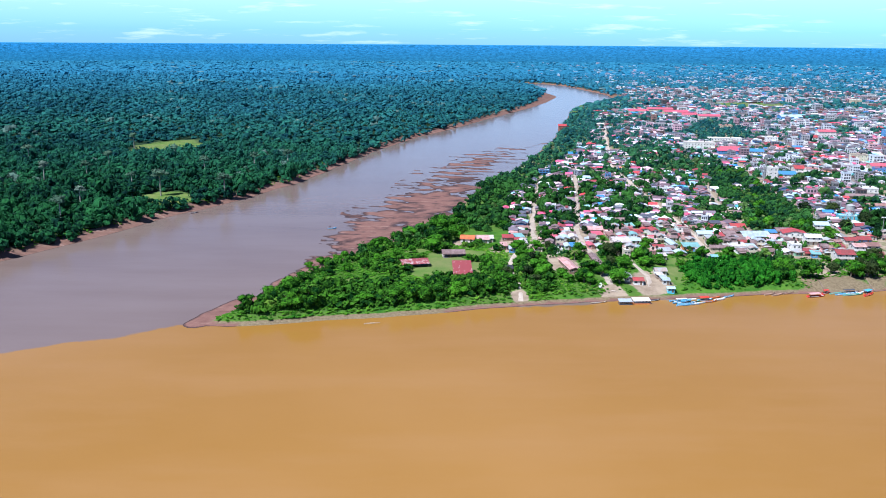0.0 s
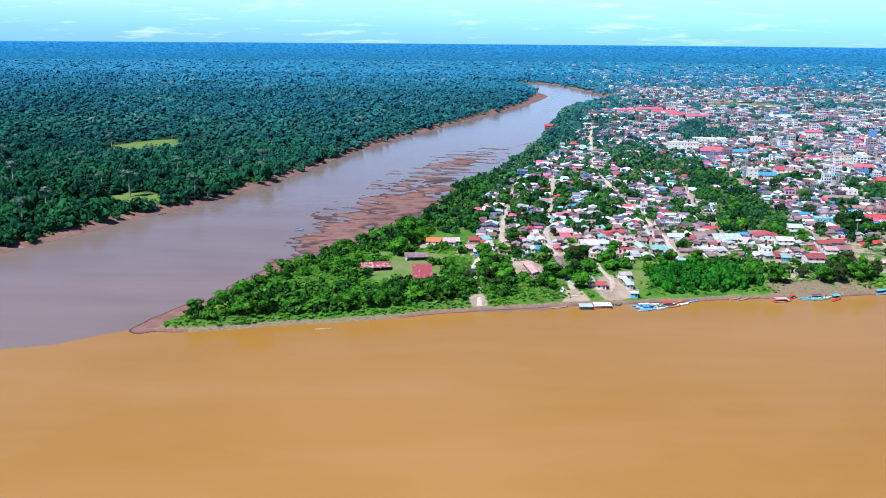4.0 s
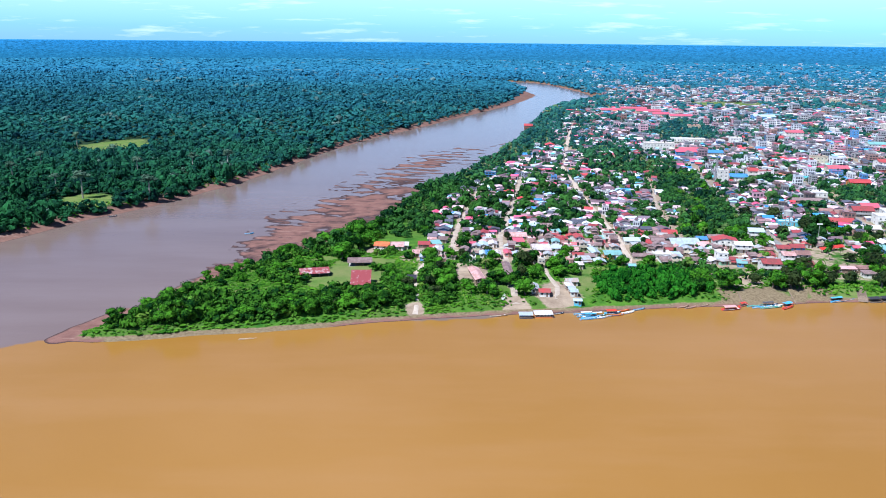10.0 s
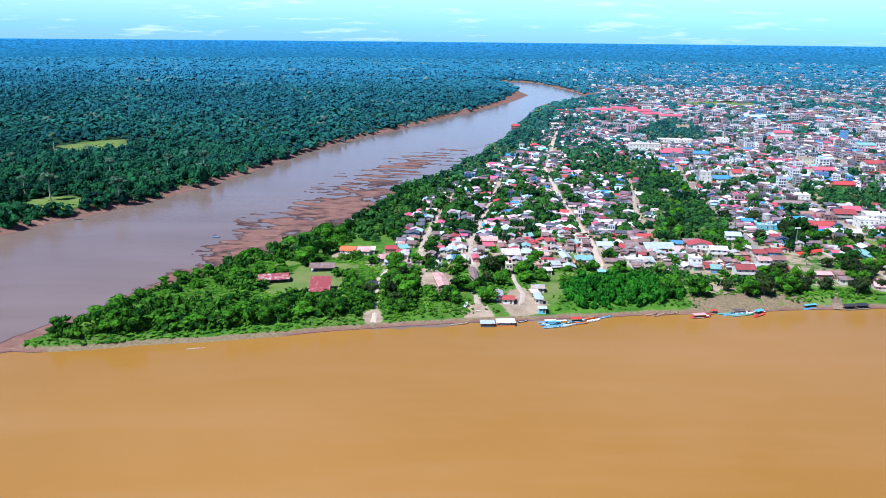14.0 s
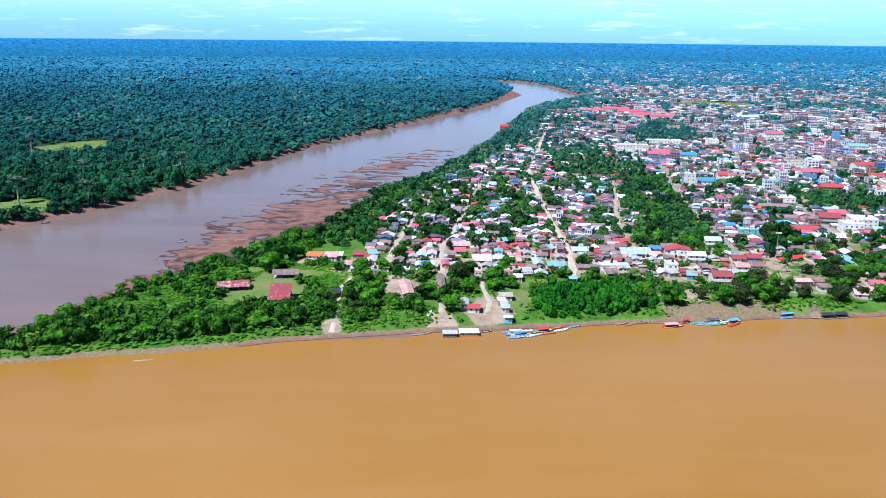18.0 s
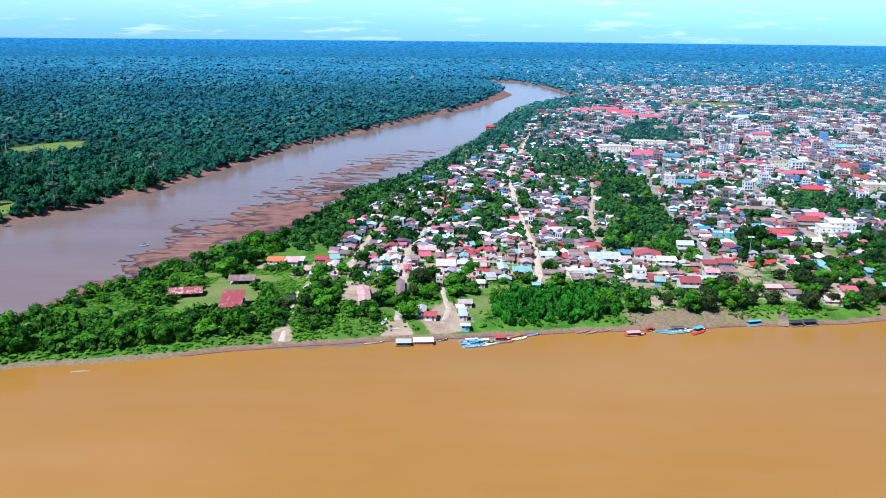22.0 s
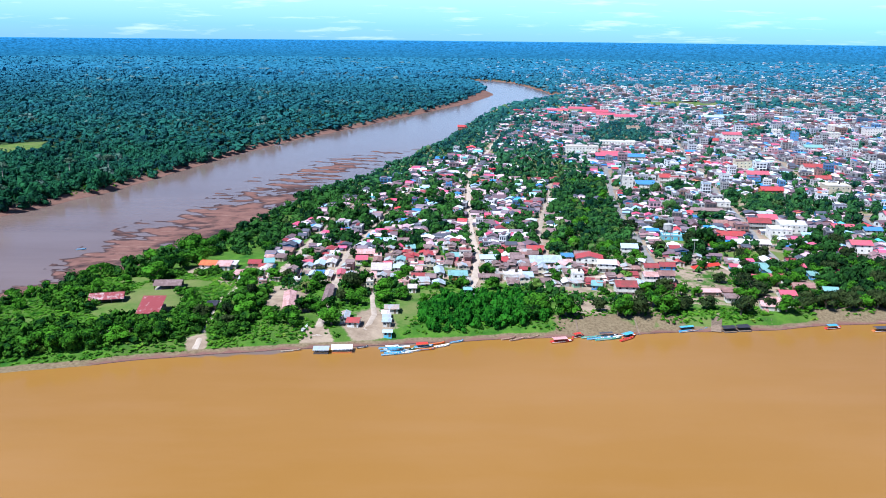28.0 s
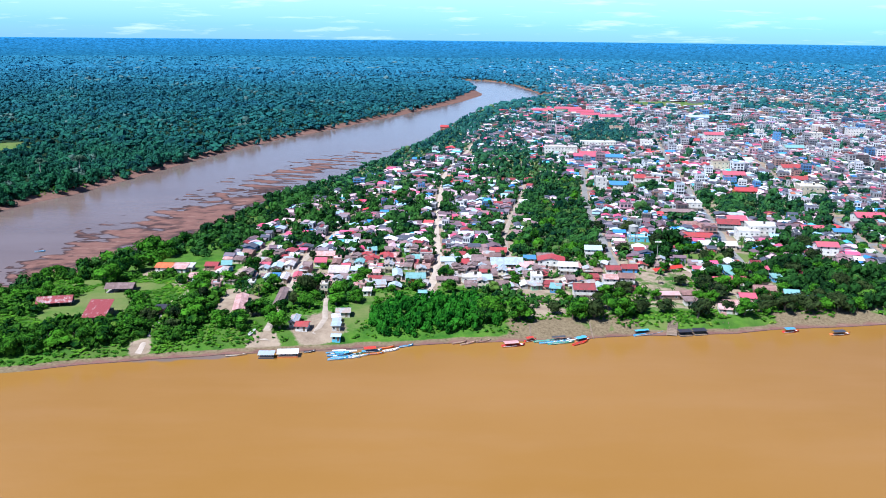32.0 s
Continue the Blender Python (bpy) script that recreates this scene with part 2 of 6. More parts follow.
WALLS = {
    "white": plain("wall_white", (0.72, 0.70, 0.66), (0.50, 0.46, 0.40), 0.5),
    "cream": plain("wall_cream", (0.62, 0.54, 0.40), (0.42, 0.35, 0.25), 0.5),
    "brick": plain("wall_brick", (0.36, 0.16, 0.09), (0.26, 0.12, 0.08), 0.8),
    "board": plain("wall_boards", (0.26, 0.18, 0.13), (0.15, 0.10, 0.075), 0.8),
    "blue": plain("wall_blue", (0.10, 0.30, 0.58), (0.08, 0.22, 0.42), 0.5),
    "aqua": plain("wall_aqua", (0.14, 0.52, 0.68), (0.12, 0.42, 0.55), 0.5),
    "pink": plain("wall_pink", (0.62, 0.30, 0.30), (0.45, 0.22, 0.2), 0.5),
    "grey": plain("wall_grey", (0.36, 0.35, 0.34), (0.24, 0.23, 0.22), 0.5),
    "green": plain("wall_green", (0.22, 0.42, 0.28), (0.15, 0.3, 0.2), 0.5),
    "orange": plain("wall_orange", (0.62, 0.22, 0.06), (0.45, 0.16, 0.05), 0.5),
}
M_HOUSES = tinted("town_masonry_and_sheet")

# ---- plan ----


def curve(points, step=6.0):
    """A smooth line through the points, in short steps."""
    p = np.array([points[0], *points, points[-1]], float)
    out = []
    for a, b, c, d in zip(p, p[1:], p[2:], p[3:]):
        k = max(2, int(np.hypot(*(c - b)) / step))
        for t in np.arange(k) / k:
            out.append((0.5 * (2 * b + (c - a) * t + (2 * a - 5 * b + 4 * c - d) * t * t + (3 * b - a - 3 * c + d) * t ** 3)))
    out.append(p[-1])
    return np.array(out)


WEST_BANK = [(-620, 120), (-420, 300), (-310, 425), (-264, 491), (-238, 540), (-205, 623), (-176, 676), (-138, 774), (-110, 888), (-76, 1034),
             (-34, 1170), (14, 1290), (85, 1481), (142, 1630), (190, 1760), (232, 1900), (258, 2000), (270, 2070), (258, 2250), (246, 2560), (120, 2660), (-300, 2740)]
EAST_BANK = [(-113, 379), (-107, 396), (-97, 413), (-84, 455), (-66, 490), (-47, 525), (-22, 566), (0, 615), (12, 665), (24, 720), (44, 790), (72, 866),
             (118, 1030), (152, 1166), (176, 1290), (216, 1490), (256, 1680), (345, 1850), (382, 1960), (402, 2130), (380, 2354), (338, 2610), (200, 2730), (-300, 2820)]
NEAR_BANK = [(-113, 379), (-100, 376), (-58, 384.5), (-7, 397), (32, 408.5), (60, 414.5), (83, 418.5), (112, 424.5), (146, 428.5), (171, 433.5), (198, 436.5), (221, 438.5),
             (250, 442.5), (273, 445), (300, 449), (329, 454.5), (376, 461.5), (520, 484), (900, 545), (1600, 640)]


def wobble(line, size, seed):
    """Makes a smooth bank uneven by a few metres."""
    rng = np.random.RandomState(seed)
    n = len(line)
    w = np.convolve(rng.normal(0, 1, n + 8), np.ones(3) / 3, "same")[4:-4] * size
    w[:2] = w[-2:] = 0
    d = np.gradient(line, axis=0)
    nrm = np.stack([-d[:, 1], d[:, 0]], 1) / (np.hypot(d[:, 0], d[:, 1])[:, None] + 1e-6)
    return line + nrm * w[:, None]


WEST, EAST, NEAR = wobble(curve(WEST_BANK, 12), 1.6, 1), wobble(curve(EAST_BANK, 10), 1.2, 2), wobble(curve(NEAR_BANK, 7), 0.9, 3)
LAND_WEST = np.concatenate([WEST, [(-1500, 2790), (-7000, 2820), (-7000, -300), (-900, -100)]])
LAND_EAST = np.concatenate([EAST, [(-1500, 2860), (-7000, 2900), (-7000, 7000), (7000, 7000), (7000, 1400)], NEAR[::-1]])


def inside(poly, x, y):
    """True where the points lie in the polygon."""
    res = np.zeros(x.shape, bool)
    for (x0, y0), (x1, y1) in zip(poly, np.roll(poly, -1, 0)):
        if y0 != y1:
            res ^= ((y0 > y) != (y1 > y)) & (x < (x1 - x0) * (y - y0) / (y1 - y0) + x0)
    return res


def reach(line, x, y, closed=False):
    """Distance from the points to a line."""
    best = np.full(x.shape, 1e12)
    ends = np.roll(line, -1, 0) if closed else line[1:]
    for (x0, y0), (x1, y1) in zip(line, ends):
        dx, dy = x1 - x0, y1 - y0
        t = np.clip(((x - x0) * dx + (y - y0) * dy) / (dx * dx + dy * dy + 1e-9), 0, 1)
        np.minimum(best, (x - x0 - t * dx) ** 2 + (y - y0 - t * dy) ** 2, out=best)
    return np.sqrt(best)


_rs = np.random.RandomState(7)
_LAT = _rs.rand(256, 256)


def fuzz(x, y, size, octaves=4, rough=0.5):
    """Smooth random values from 0 to 1 over the plan; size: metres of the largest lumps."""
    tot, amp, norm = 0.0, 1.0, 0.0
    for o in range(octaves):
        u, v = x / size + 17.3 * o, y / size + 5.1 * o
        i, j = np.floor(u).astype(int), np.floor(v).astype(int)
        fu, fv = u - i, v - j
        fu, fv = fu * fu * (3 - 2 * fu), fv * fv * (3 - 2 * fv)
        a = _LAT[i % 256, j % 256] * (1 - fu) + _LAT[(i + 1) % 256, j % 256] * fu
        b = _LAT[i % 256, (j + 1) % 256] * (1 - fu) + _LAT[(i + 1) % 256, (j + 1) % 256] * fu
        tot, norm = tot + amp * (a * (1 - fv) + b * fv), norm + amp
        amp, size = amp * rough, size / 2
    return tot / norm


def shore(x, y):
    """How far inland a place lies: positive on land, negative in the rivers."""
    x, y = np.asarray(x, float), np.asarray(y, float)
    dw = reach(WEST, x, y) * np.where(inside(LAND_WEST, x, y), 1, -1)
    de = np.minimum(reach(EAST, x, y), reach(NEAR, x, y)) * np.where(inside(LAND_EAST, x, y), 1, -1)
    return np.maximum(dw, de)


EAST_Y, EAST_X = EAST[:90, 1], EAST[:90, 0]


def west_of_river(x, y):
    return x < np.interp(y, [491, 623, 888, 1030, 1290, 1630, 1960, 2130, 2500, 2600], [-165, -100, -15, 21, 95, 193, 315, 333, 300, 250])



def bar(x, y):
    """The sand flats off the east bank: 0 at the bank, 1 at their outer edge; and their breadth."""
    bx = np.interp(y, EAST_Y, EAST_X)
    wide = np.interp(y, [405, 440, 487, 530, 580, 628, 674, 770, 875, 930, 990, 1050, 1120], [4, 5, 13, 28, 52, 64, 64, 62, 78, 72, 74, 52, 2])
    return (bx - x) / wide, wide


SPIT = np.array([(-115, 380), (-111, 391), (-105, 406), (-99, 420)], float)


def height(x, y, d=None):
    x, y = np.asarray(x, float), np.asarray(y, float)
    d = shore(x, y) if d is None else d
    h = np.interp(d, [-40, -8, 0, 5, 8, 12, 60, 180], [-4, -1.6, 0, 1.2, 2.6, 4.0, 5.5, 8.0])
    h = h + np.clip(d, 0, 20) / 20 * (fuzz(x, y, 40, 3) - 0.5) * 1.2
    s, wide = bar(x, y)
    ok = (d < 1) & (s > -0.05) & (s < 1.35) & (y > 395) & (y < 1125) & (wide > 2.5)
    inner = np.interp(y, [600, 690, 760, 850, 1000, 1100], [-0.3, -0.3, 0.08, 0.30, 0.38, 0.40])
    deep = np.minimum(1.0 - s, s - inner)
    rag = (fuzz(x * 0.8, y, 20, 5, 0.8) - 0.5) * 1.45
    thin = (fuzz(x * 0.26, y * 1.25 + 0.3 * x, 9, 4, 0.7) - 0.5) * 1.5
    far = np.clip((y - 740) / 120, 0, 1)
    rag = rag * (1 - far) + thin * far * 0.9
    flat = 0.16 * np.tanh(deep * 5) + rag * np.interp(y, [400, 680, 800, 1000, 1100], [0.50, 0.62, 0.9, 1.0, 0.9]) - np.interp(y, [640, 760, 860, 1000, 1100], [0, 0.03, 0.09, 0.13, 0.20])
    flat = flat + (fuzz(x * 0.45, y * 1.1 + 0.25 * x, 6, 3) - 0.5) * 0.8 * np.clip((s - 0.62) * 5, 0, 1)
    flat = np.minimum(flat, 0.30 + 0.3 * rag)
    h = np.where(ok, np.maximum(h, np.maximum(flat, -0.8)), h)
    spit = 0.55 - 0.085 * reach(SPIT, x, y) + (fuzz(x, y, 9, 3) - 0.5) * 0.25
    return np.where((x < -94) & (y < 425) & (x > -140), np.maximum(h, spit), h)


def beach(y):
    """Breadth of the bare sand along the west bank, widest inside the far bend."""
    return np.interp(y, [1500, 1750, 1960, 2090, 2230], [10, 15, 34, 30, 8])


HT = {}


def ht(x, y):
    """Height of the built ground at one place."""
    xs, ys, z = HT["x"], HT["y"], HT["z"]
    i, j = int(np.searchsorted(xs, x)) - 1, int(np.searchsorted(ys, y)) - 1
    u, v = (x - xs[i]) / (xs[i + 1] - xs[i]), (y - ys[j]) / (ys[j + 1] - ys[j])
    return float((z[j, i] * (1 - u) + z[j, i + 1] * u) * (1 - v) + (z[j + 1, i] * (1 - u) + z[j + 1, i + 1] * u) * v)


ROADS = [
    # points along the middle, width, paved
    ([(160, 492), (165, 551), (164, 613), (166, 716), (169, 796), (172, 862), (188, 960), (205, 1070), (224, 1180), (250, 1330)], 3.8, False),
    ([(90, 428), (90, 463), (90, 494), (89, 545), (98, 610), (110, 690), (124, 794), (132, 850)], 3.6, False),
    ([(44, 499), (58, 521), (61, 566), (73, 660), (88, 765), (96, 800)], 3.2, False),
    ([(40, 415), (41, 431), (38, 463), (43, 490), (50, 508), (60, 522)], 2.6, False),
    ([(110, 434), (113, 452), (111, 470), (110, 498)], 2.4, False),
    ([(287, 550), (296, 545), (302, 538), (304, 527)], 2.2, False),
    ([(206, 545), (207, 602), (219, 680), (232, 750), (238, 800)], 2.6, False),
    ([(60, 522), (89, 520), (160, 512), (206, 512), (250, 520)], 3.4, False),
    ([(262, 522), (266, 575), (270, 647), (279, 728), (290, 800), (305, 900)], 4.4, True),
    ([(336, 520), (340, 571), (352, 650), (366, 740), (386, 860), (420, 1060), (470, 1330)], 5.0, True),
    ([(266, 578), (300, 580), (340, 583), (420, 592), (520, 606)], 4.4, True),
    ([(272, 668), (352, 660), (440, 668), (560, 690)], 4.4, True),
    ([(284, 774), (372, 772), (460, 780), (640, 800)], 4.4, True),
    ([(420, 520), (432, 600), (446, 690), (462, 790), (490, 950), (540, 1240)], 4.6, True),
    ([(300, 880), (388, 876), (480, 886), (680, 910)], 4.4, True),
]
ROAD_LINES = [(curve(p, 9), w) for p, w, _ in ROADS]


def road_gap(x, y):
    """Metres from the nearest road's edge."""
    best = np.full(np.shape(x), 1e9)
    for line, w in ROAD_LINES:
        best = np.minimum(best, reach(line, x, y) - w / 2)
    return best


MEADOWS = [(2, 468, 20, 24), (8, 495, 16, 8), (-16, 506, 7, 6), (8, 562, 6, 4), (-46, 440, 7, 4), (264, 452, 9, 4), (300, 595, 16, 10), (321, 562, 26, 9), (140, 482, 14, 8), (128, 458, 7, 18), (-226, 672, 22, 26), (-318, 985, 36, 58), (-350, 4640, 110, 90), (600, 1700, 60, 55)]


def meadow(x, y):
    m = np.zeros(np.shape(x))
    for cx, cy, rx, ry in MEADOWS:
        m = np.maximum(m, np.clip(1.6 - np.hypot((x - cx) / rx, (y - cy) / ry), 0, 1))
    return np.clip(m + (fuzz(x, y, 18, 3) - 0.5) * 0.9 * (m > 0), 0, 1)


# ---- meshes ----


def tri_mesh(name, v, f, mats, points=None, index=None, faces=None, round_off=False):
    """A mesh from arrays of places and triangles, with float attributes by point and a colour by triangle."""
    v, f = np.asarray(v, np.float32), np.asarray(f, np.int32)
    me = bpy.data.meshes.new(name)
    me.vertices.add(len(v))
    me.vertices.foreach_set("co", v.ravel())
    me.loops.add(f.size)
    me.loops.foreach_set("vertex_index", f.ravel())
    me.polygons.add(len(f))
    me.polygons.foreach_set("loop_start", np.arange(len(f), dtype=np.int32) * 3)
    for m in mats if isinstance(mats, (list, tuple)) else [mats]:
        me.materials.append(m)
    if index is not None:
        me.polygons.foreach_set("material_index", np.asarray(index, np.int32))
    for key, val in (points or {}).items():
        a = me.attributes.new(key, "FLOAT", "POINT")
        a.data.foreach_set("value", np.asarray(val, np.float32))
    for key, val in (faces or {}).items():
        a = me.attributes.new(key, "FLOAT_COLOR", "FACE")
        a.data.foreach_set("color", np.concatenate([val, np.ones((len(val), 1))], 1).astype(np.float32).ravel())
    flat = me.attributes.new("sharp_face", "BOOLEAN", "FACE")
    flat.data.foreach_set("value", np.full(len(f), not round_off))
    me.update(calc_edges=True)
    return me


def grid_lines(stops):
    """Grid lines from stops of (place, step)."""
    out = [stops[0][0]]
    while out[-1] < stops[-1][0]:
        out.append(out[-1] + np.interp(out[-1], [s[0] for s in stops], [s[1] for s in stops]))
    return np.array(out)


def sheet(xs, ys):
    gx, gy = np.meshgrid(xs, ys)
    n, m = len(xs), len(ys)
    a = (np.arange(m - 1)[:, None] * n + np.arange(n - 1)[None]).ravel()
    return gx.ravel(), gy.ravel(), np.concatenate([np.stack([a, a + 1, a + n + 1], 1), np.stack([a, a + n + 1, a + n], 1)])


def smooth(me):
    me.polygons.foreach_set("use_smooth", np.ones(len(me.polygons), bool))
    return me


def build_ground():
    xs = grid_lines([(-4950, 220), (-1200, 60), (-330, 12), (-140, 2.6), (330, 2.6), (480, 8), (1300, 40), (4950, 220)])
    ys = grid_lines([(-3000, 260), (250, 60), (360, 3), (380, 2.0), (520, 2.6), (800, 3.2), (1150, 5), (1500, 12), (2800, 30), (4950, 160)])
    x, y, f = sheet(xs, ys)
    d = shore(x, y)
    z = height(x, y, d)
    HT.update(x=xs, y=ys, z=z.reshape(len(ys), len(xs)))
    s, wide = bar(x, y)
    mud = np.interp(d - np.where(west_of_river(x, y), 6, 0), [-5, 2.8, 5.6], [1, 1, 0])
    mud = np.maximum(mud, np.interp(d, [-5, 15, 22], [1, 1, 0]) * np.clip((x - 192) / 8, 0, 1) * (y < 700) * np.clip((fuzz(x, y, 22, 3) - np.where(x < 258, 0.12, 0.42)) * 6, 0, 1)) * np.interp(y, [340, 400], [1, 1])
    town = np.clip((x - 55) / 20, 0, 1) * np.clip((y - np.where(x > 195, 455, 485)) / 20, 0, 1) * np.clip((2400 - y) / 800, 0, 1)
    soil = np.clip((0.47 + 0.08 * np.clip((x - 185) / 15, 0, 1) * np.clip(np.maximum(560 - y, x - 270) / 20, 0, 1)) * town + np.clip(1 - road_gap(x, y) / 4.5, 0, 1) * 0.5, 0, 1)
    for cx, cy, r in ((66, 470, 13), (110, 440, 9), (90, 426, 6), (40, 418, 3.5), (210, 500, 14), (40, 512, 14), (240, 478, 12), (215, 472, 10), (14, 519, 9), (290, 498, 7), (118, 448, 8)):
        soil = np.maximum(soil, np.clip(1.5 - np.hypot(x - cx, (y - cy) * 0.7) / r + (fuzz(x, y, 14, 3) - 0.5) * 1.6, 0, 1))
    soil = np.where(x < -20, np.minimum(soil, 0.2), soil)
    sand = ((d < 2) & (s < 1.4) & (y > 400)).astype(float)
    sand = np.where((x < -94) & (y < 425) & (d < 3.5), 1.0, sand)
    sand = np.where(west_of_river(x, y) | (y > 2000), np.interp(d / beach(y), [0, 1, 1.4], [0.85, 0.85, 0]), sand)
    # where the forest floor takes the painted shade
    shaded_litter = np.clip((d - 3) / 4, 0, 1) * (west_of_river(x, y) | (y > 2200))
    me = tri_mesh("ground", np.stack([x, y, z], 1), f, M_GROUND, {"shaded_litter": shaded_litter, "mud": mud, "soil": soil, "meadow": meadow(x, y), "sand": sand})
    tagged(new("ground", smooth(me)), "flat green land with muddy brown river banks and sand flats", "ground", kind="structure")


def build_water():
    x, y, f = sheet(np.linspace(-4950, 4950, 30), np.linspace(-3000, 4950, 30))
    me = tri_mesh("water", np.stack([x, y, 0 * x], 1), f, M_WATER)
    tagged(new("water", me), "two silty rivers meeting, ochre and grey-brown, with light ripples", "river water", kind="structure")


def build_roads():
    for line, (pts, w, paved) in zip([c for c, _ in ROAD_LINES], ROADS):
        d = np.gradient(line, axis=0)
        nrm = np.stack([-d[:, 1], d[:, 0]], 1) / np.hypot(d[:, 0], d[:, 1])[:, None]
        rng = np.random.RandomState(len(line))
        rows = []
        for k in (-0.5, -0.2, 0.2, 0.5):
            p = line + nrm * (w * k * (1 + rng.uniform(-0.28, 0.28, (len(line), 1))))
            rows.append(np.c_[p, height(p[:, 0], p[:, 1]) + (0.22 if abs(k) < 0.4 else 0.08) + (0.03 if paved else 0)])
        v = np.concatenate(rows)
        n = len(line)
        f = []
        for r in range(3):
            for i in range(n - 1):
                a = r * n + i
                f += [(a, a + n + 1, a + 1), (a, a + n, a + n + 1)]
        ob = new("road", tri_mesh("road", v, f, M_TAR if paved else M_DIRT))
        tagged(ob, "grey asphalt street between houses" if paved else "pale tan dirt street between houses", "road", kind="structure")


def build_distance():
    """Far forest, where the land goes under the horizon: a glowing ring with haze painted in."""
    n = Nodes("far_forest_under_sky")
    sep = n.add("ShaderNodeSeparateXYZ")
    pos = n.place()
    n.link(pos, sep.inputs[0])
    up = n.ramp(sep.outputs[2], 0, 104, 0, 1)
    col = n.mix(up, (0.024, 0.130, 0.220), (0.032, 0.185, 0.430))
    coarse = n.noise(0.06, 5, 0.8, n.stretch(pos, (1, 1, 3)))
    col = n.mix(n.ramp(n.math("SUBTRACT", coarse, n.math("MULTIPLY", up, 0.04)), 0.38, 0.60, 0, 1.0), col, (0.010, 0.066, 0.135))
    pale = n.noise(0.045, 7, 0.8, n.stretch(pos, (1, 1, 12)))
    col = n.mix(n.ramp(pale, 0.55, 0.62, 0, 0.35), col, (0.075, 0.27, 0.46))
    # paler band of haze painted along the top edge
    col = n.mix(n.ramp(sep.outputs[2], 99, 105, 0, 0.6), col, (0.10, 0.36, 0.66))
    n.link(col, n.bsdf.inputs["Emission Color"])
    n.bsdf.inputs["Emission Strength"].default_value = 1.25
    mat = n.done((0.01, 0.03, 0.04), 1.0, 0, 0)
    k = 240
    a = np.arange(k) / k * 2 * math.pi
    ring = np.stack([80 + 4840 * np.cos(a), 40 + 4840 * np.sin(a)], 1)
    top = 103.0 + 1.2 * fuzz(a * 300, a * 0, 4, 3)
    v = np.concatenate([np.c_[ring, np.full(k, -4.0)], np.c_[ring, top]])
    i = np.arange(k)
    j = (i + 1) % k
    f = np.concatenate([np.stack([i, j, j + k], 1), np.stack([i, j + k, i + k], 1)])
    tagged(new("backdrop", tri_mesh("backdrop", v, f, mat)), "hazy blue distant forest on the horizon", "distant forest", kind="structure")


build_ground()
build_water()
build_roads()
build_distance()

# ---- trees ----
_phi = (1 + 5 ** 0.5) / 2
ICO_V = np.array([(-1, _phi, 0), (1, _phi, 0), (-1, -_phi, 0), (1, -_phi, 0), (0, -1, _phi), (0, 1, _phi), (0, -1, -_phi), (0, 1, -_phi), (_phi, 0, -1), (_phi, 0, 1), (-_phi, 0, -1), (-_phi, 0, 1)]) / 1.902
ICO_F = np.array([(0, 11, 5), (0, 5, 1), (0, 1, 7), (0, 7, 10), (0, 10, 11), (1, 5, 9), (5, 11, 4), (11, 10, 2), (10, 7, 6), (7, 1, 8), (3, 9, 4), (3, 4, 2), (3, 2, 6), (3, 6, 8), (3, 8, 9), (4, 9, 5), (2, 4, 11), (6, 2, 10), (8, 6, 7), (9, 8, 1)])


def crown(rng, lobes, leaves, flat=0.75, leaf=0.11, spread=0.5):
    """A crown about 1 wide and 1 high over z=0: lumpy lobes wrapped in leaf clumps."""
    vs, fs, n = [], [], 0
    for k in range(lobes):
        a, r = rng.uniform(0, 6.28), spread * math.sqrt(rng.uniform(0.02, 1))
        if k == 0:
            r = 0.0
        c = np.array([r * math.cos(a), r * math.sin(a), rng.uniform(0.20, 0.78) - 0.28 * r])
        size = rng.uniform(0.28, 0.46) * (1.15 if k == 0 else 0.9)
        low = ICO_F[ICO_V[ICO_F, 2].mean(1) > -0.45]
        core = ICO_V * rng.uniform(0.55, 1.25, (12, 1)) * size * 0.88 * (1, 1, flat) + c
        vs.append(core)
        fs.append(low + n)
        n += 12
        if leaves:
            d = rng.normal(0, 1, (leaves, 3))
            d[:, 2] = np.abs(d[:, 2]) * 0.9 - 0.25
            d /= np.linalg.norm(d, axis=1)[:, None]
            p = c + d * (1, 1, flat) * size * rng.uniform(0.85, 1.15, (leaves, 1))
            t1 = np.cross(d, rng.normal(0, 1, (leaves, 3)))
            t1 /= np.linalg.norm(t1, axis=1)[:, None] + 1e-6
            t2 = np.cross(d, t1) + d * rng.uniform(-0.6, 0.6, (leaves, 1))
            s = leaf * rng.uniform(0.6, 1.3, (leaves, 1))
            quad = np.stack([p - t1 * s, p - t2 * s * 0.7, p + t1 * s, p + t2 * s * 0.8], 1).reshape(-1, 3)
            b = n + np.arange(leaves) * 4
            vs.append(quad)
            fs += [np.stack([b, b + 1, b + 2], 1), np.stack([b, b + 2, b + 3], 1)]
            n += leaves * 4
    v = np.concatenate(vs)
    v[:, :2] *= 0.5 / np.quantile(np.hypot(v[:, 0], v[:, 1]), 0.97)
    v[:, 2] = (v[:, 2] - v[:, 2].min()) / np.ptp(v[:, 2])
    return v, np.concatenate(fs)


def stick(points, radii, sides=6):
    """A tapered limb through the points."""
    v, f = [], []
    for p, r in zip(points, radii):
        for k in range(sides):
            a = k / sides * 2 * math.pi
            v.append((p[0] + r * math.cos(a), p[1] + r * math.sin(a), p[2]))
    for i in range(len(points) - 1):
        for k in range(sides):
            a, b = i * sides + k, i * sides + (k + 1) % sides
            f += [(a, b, b + sides), (a, b + sides, a + sides)]
    return np.array(v), np.array(f)


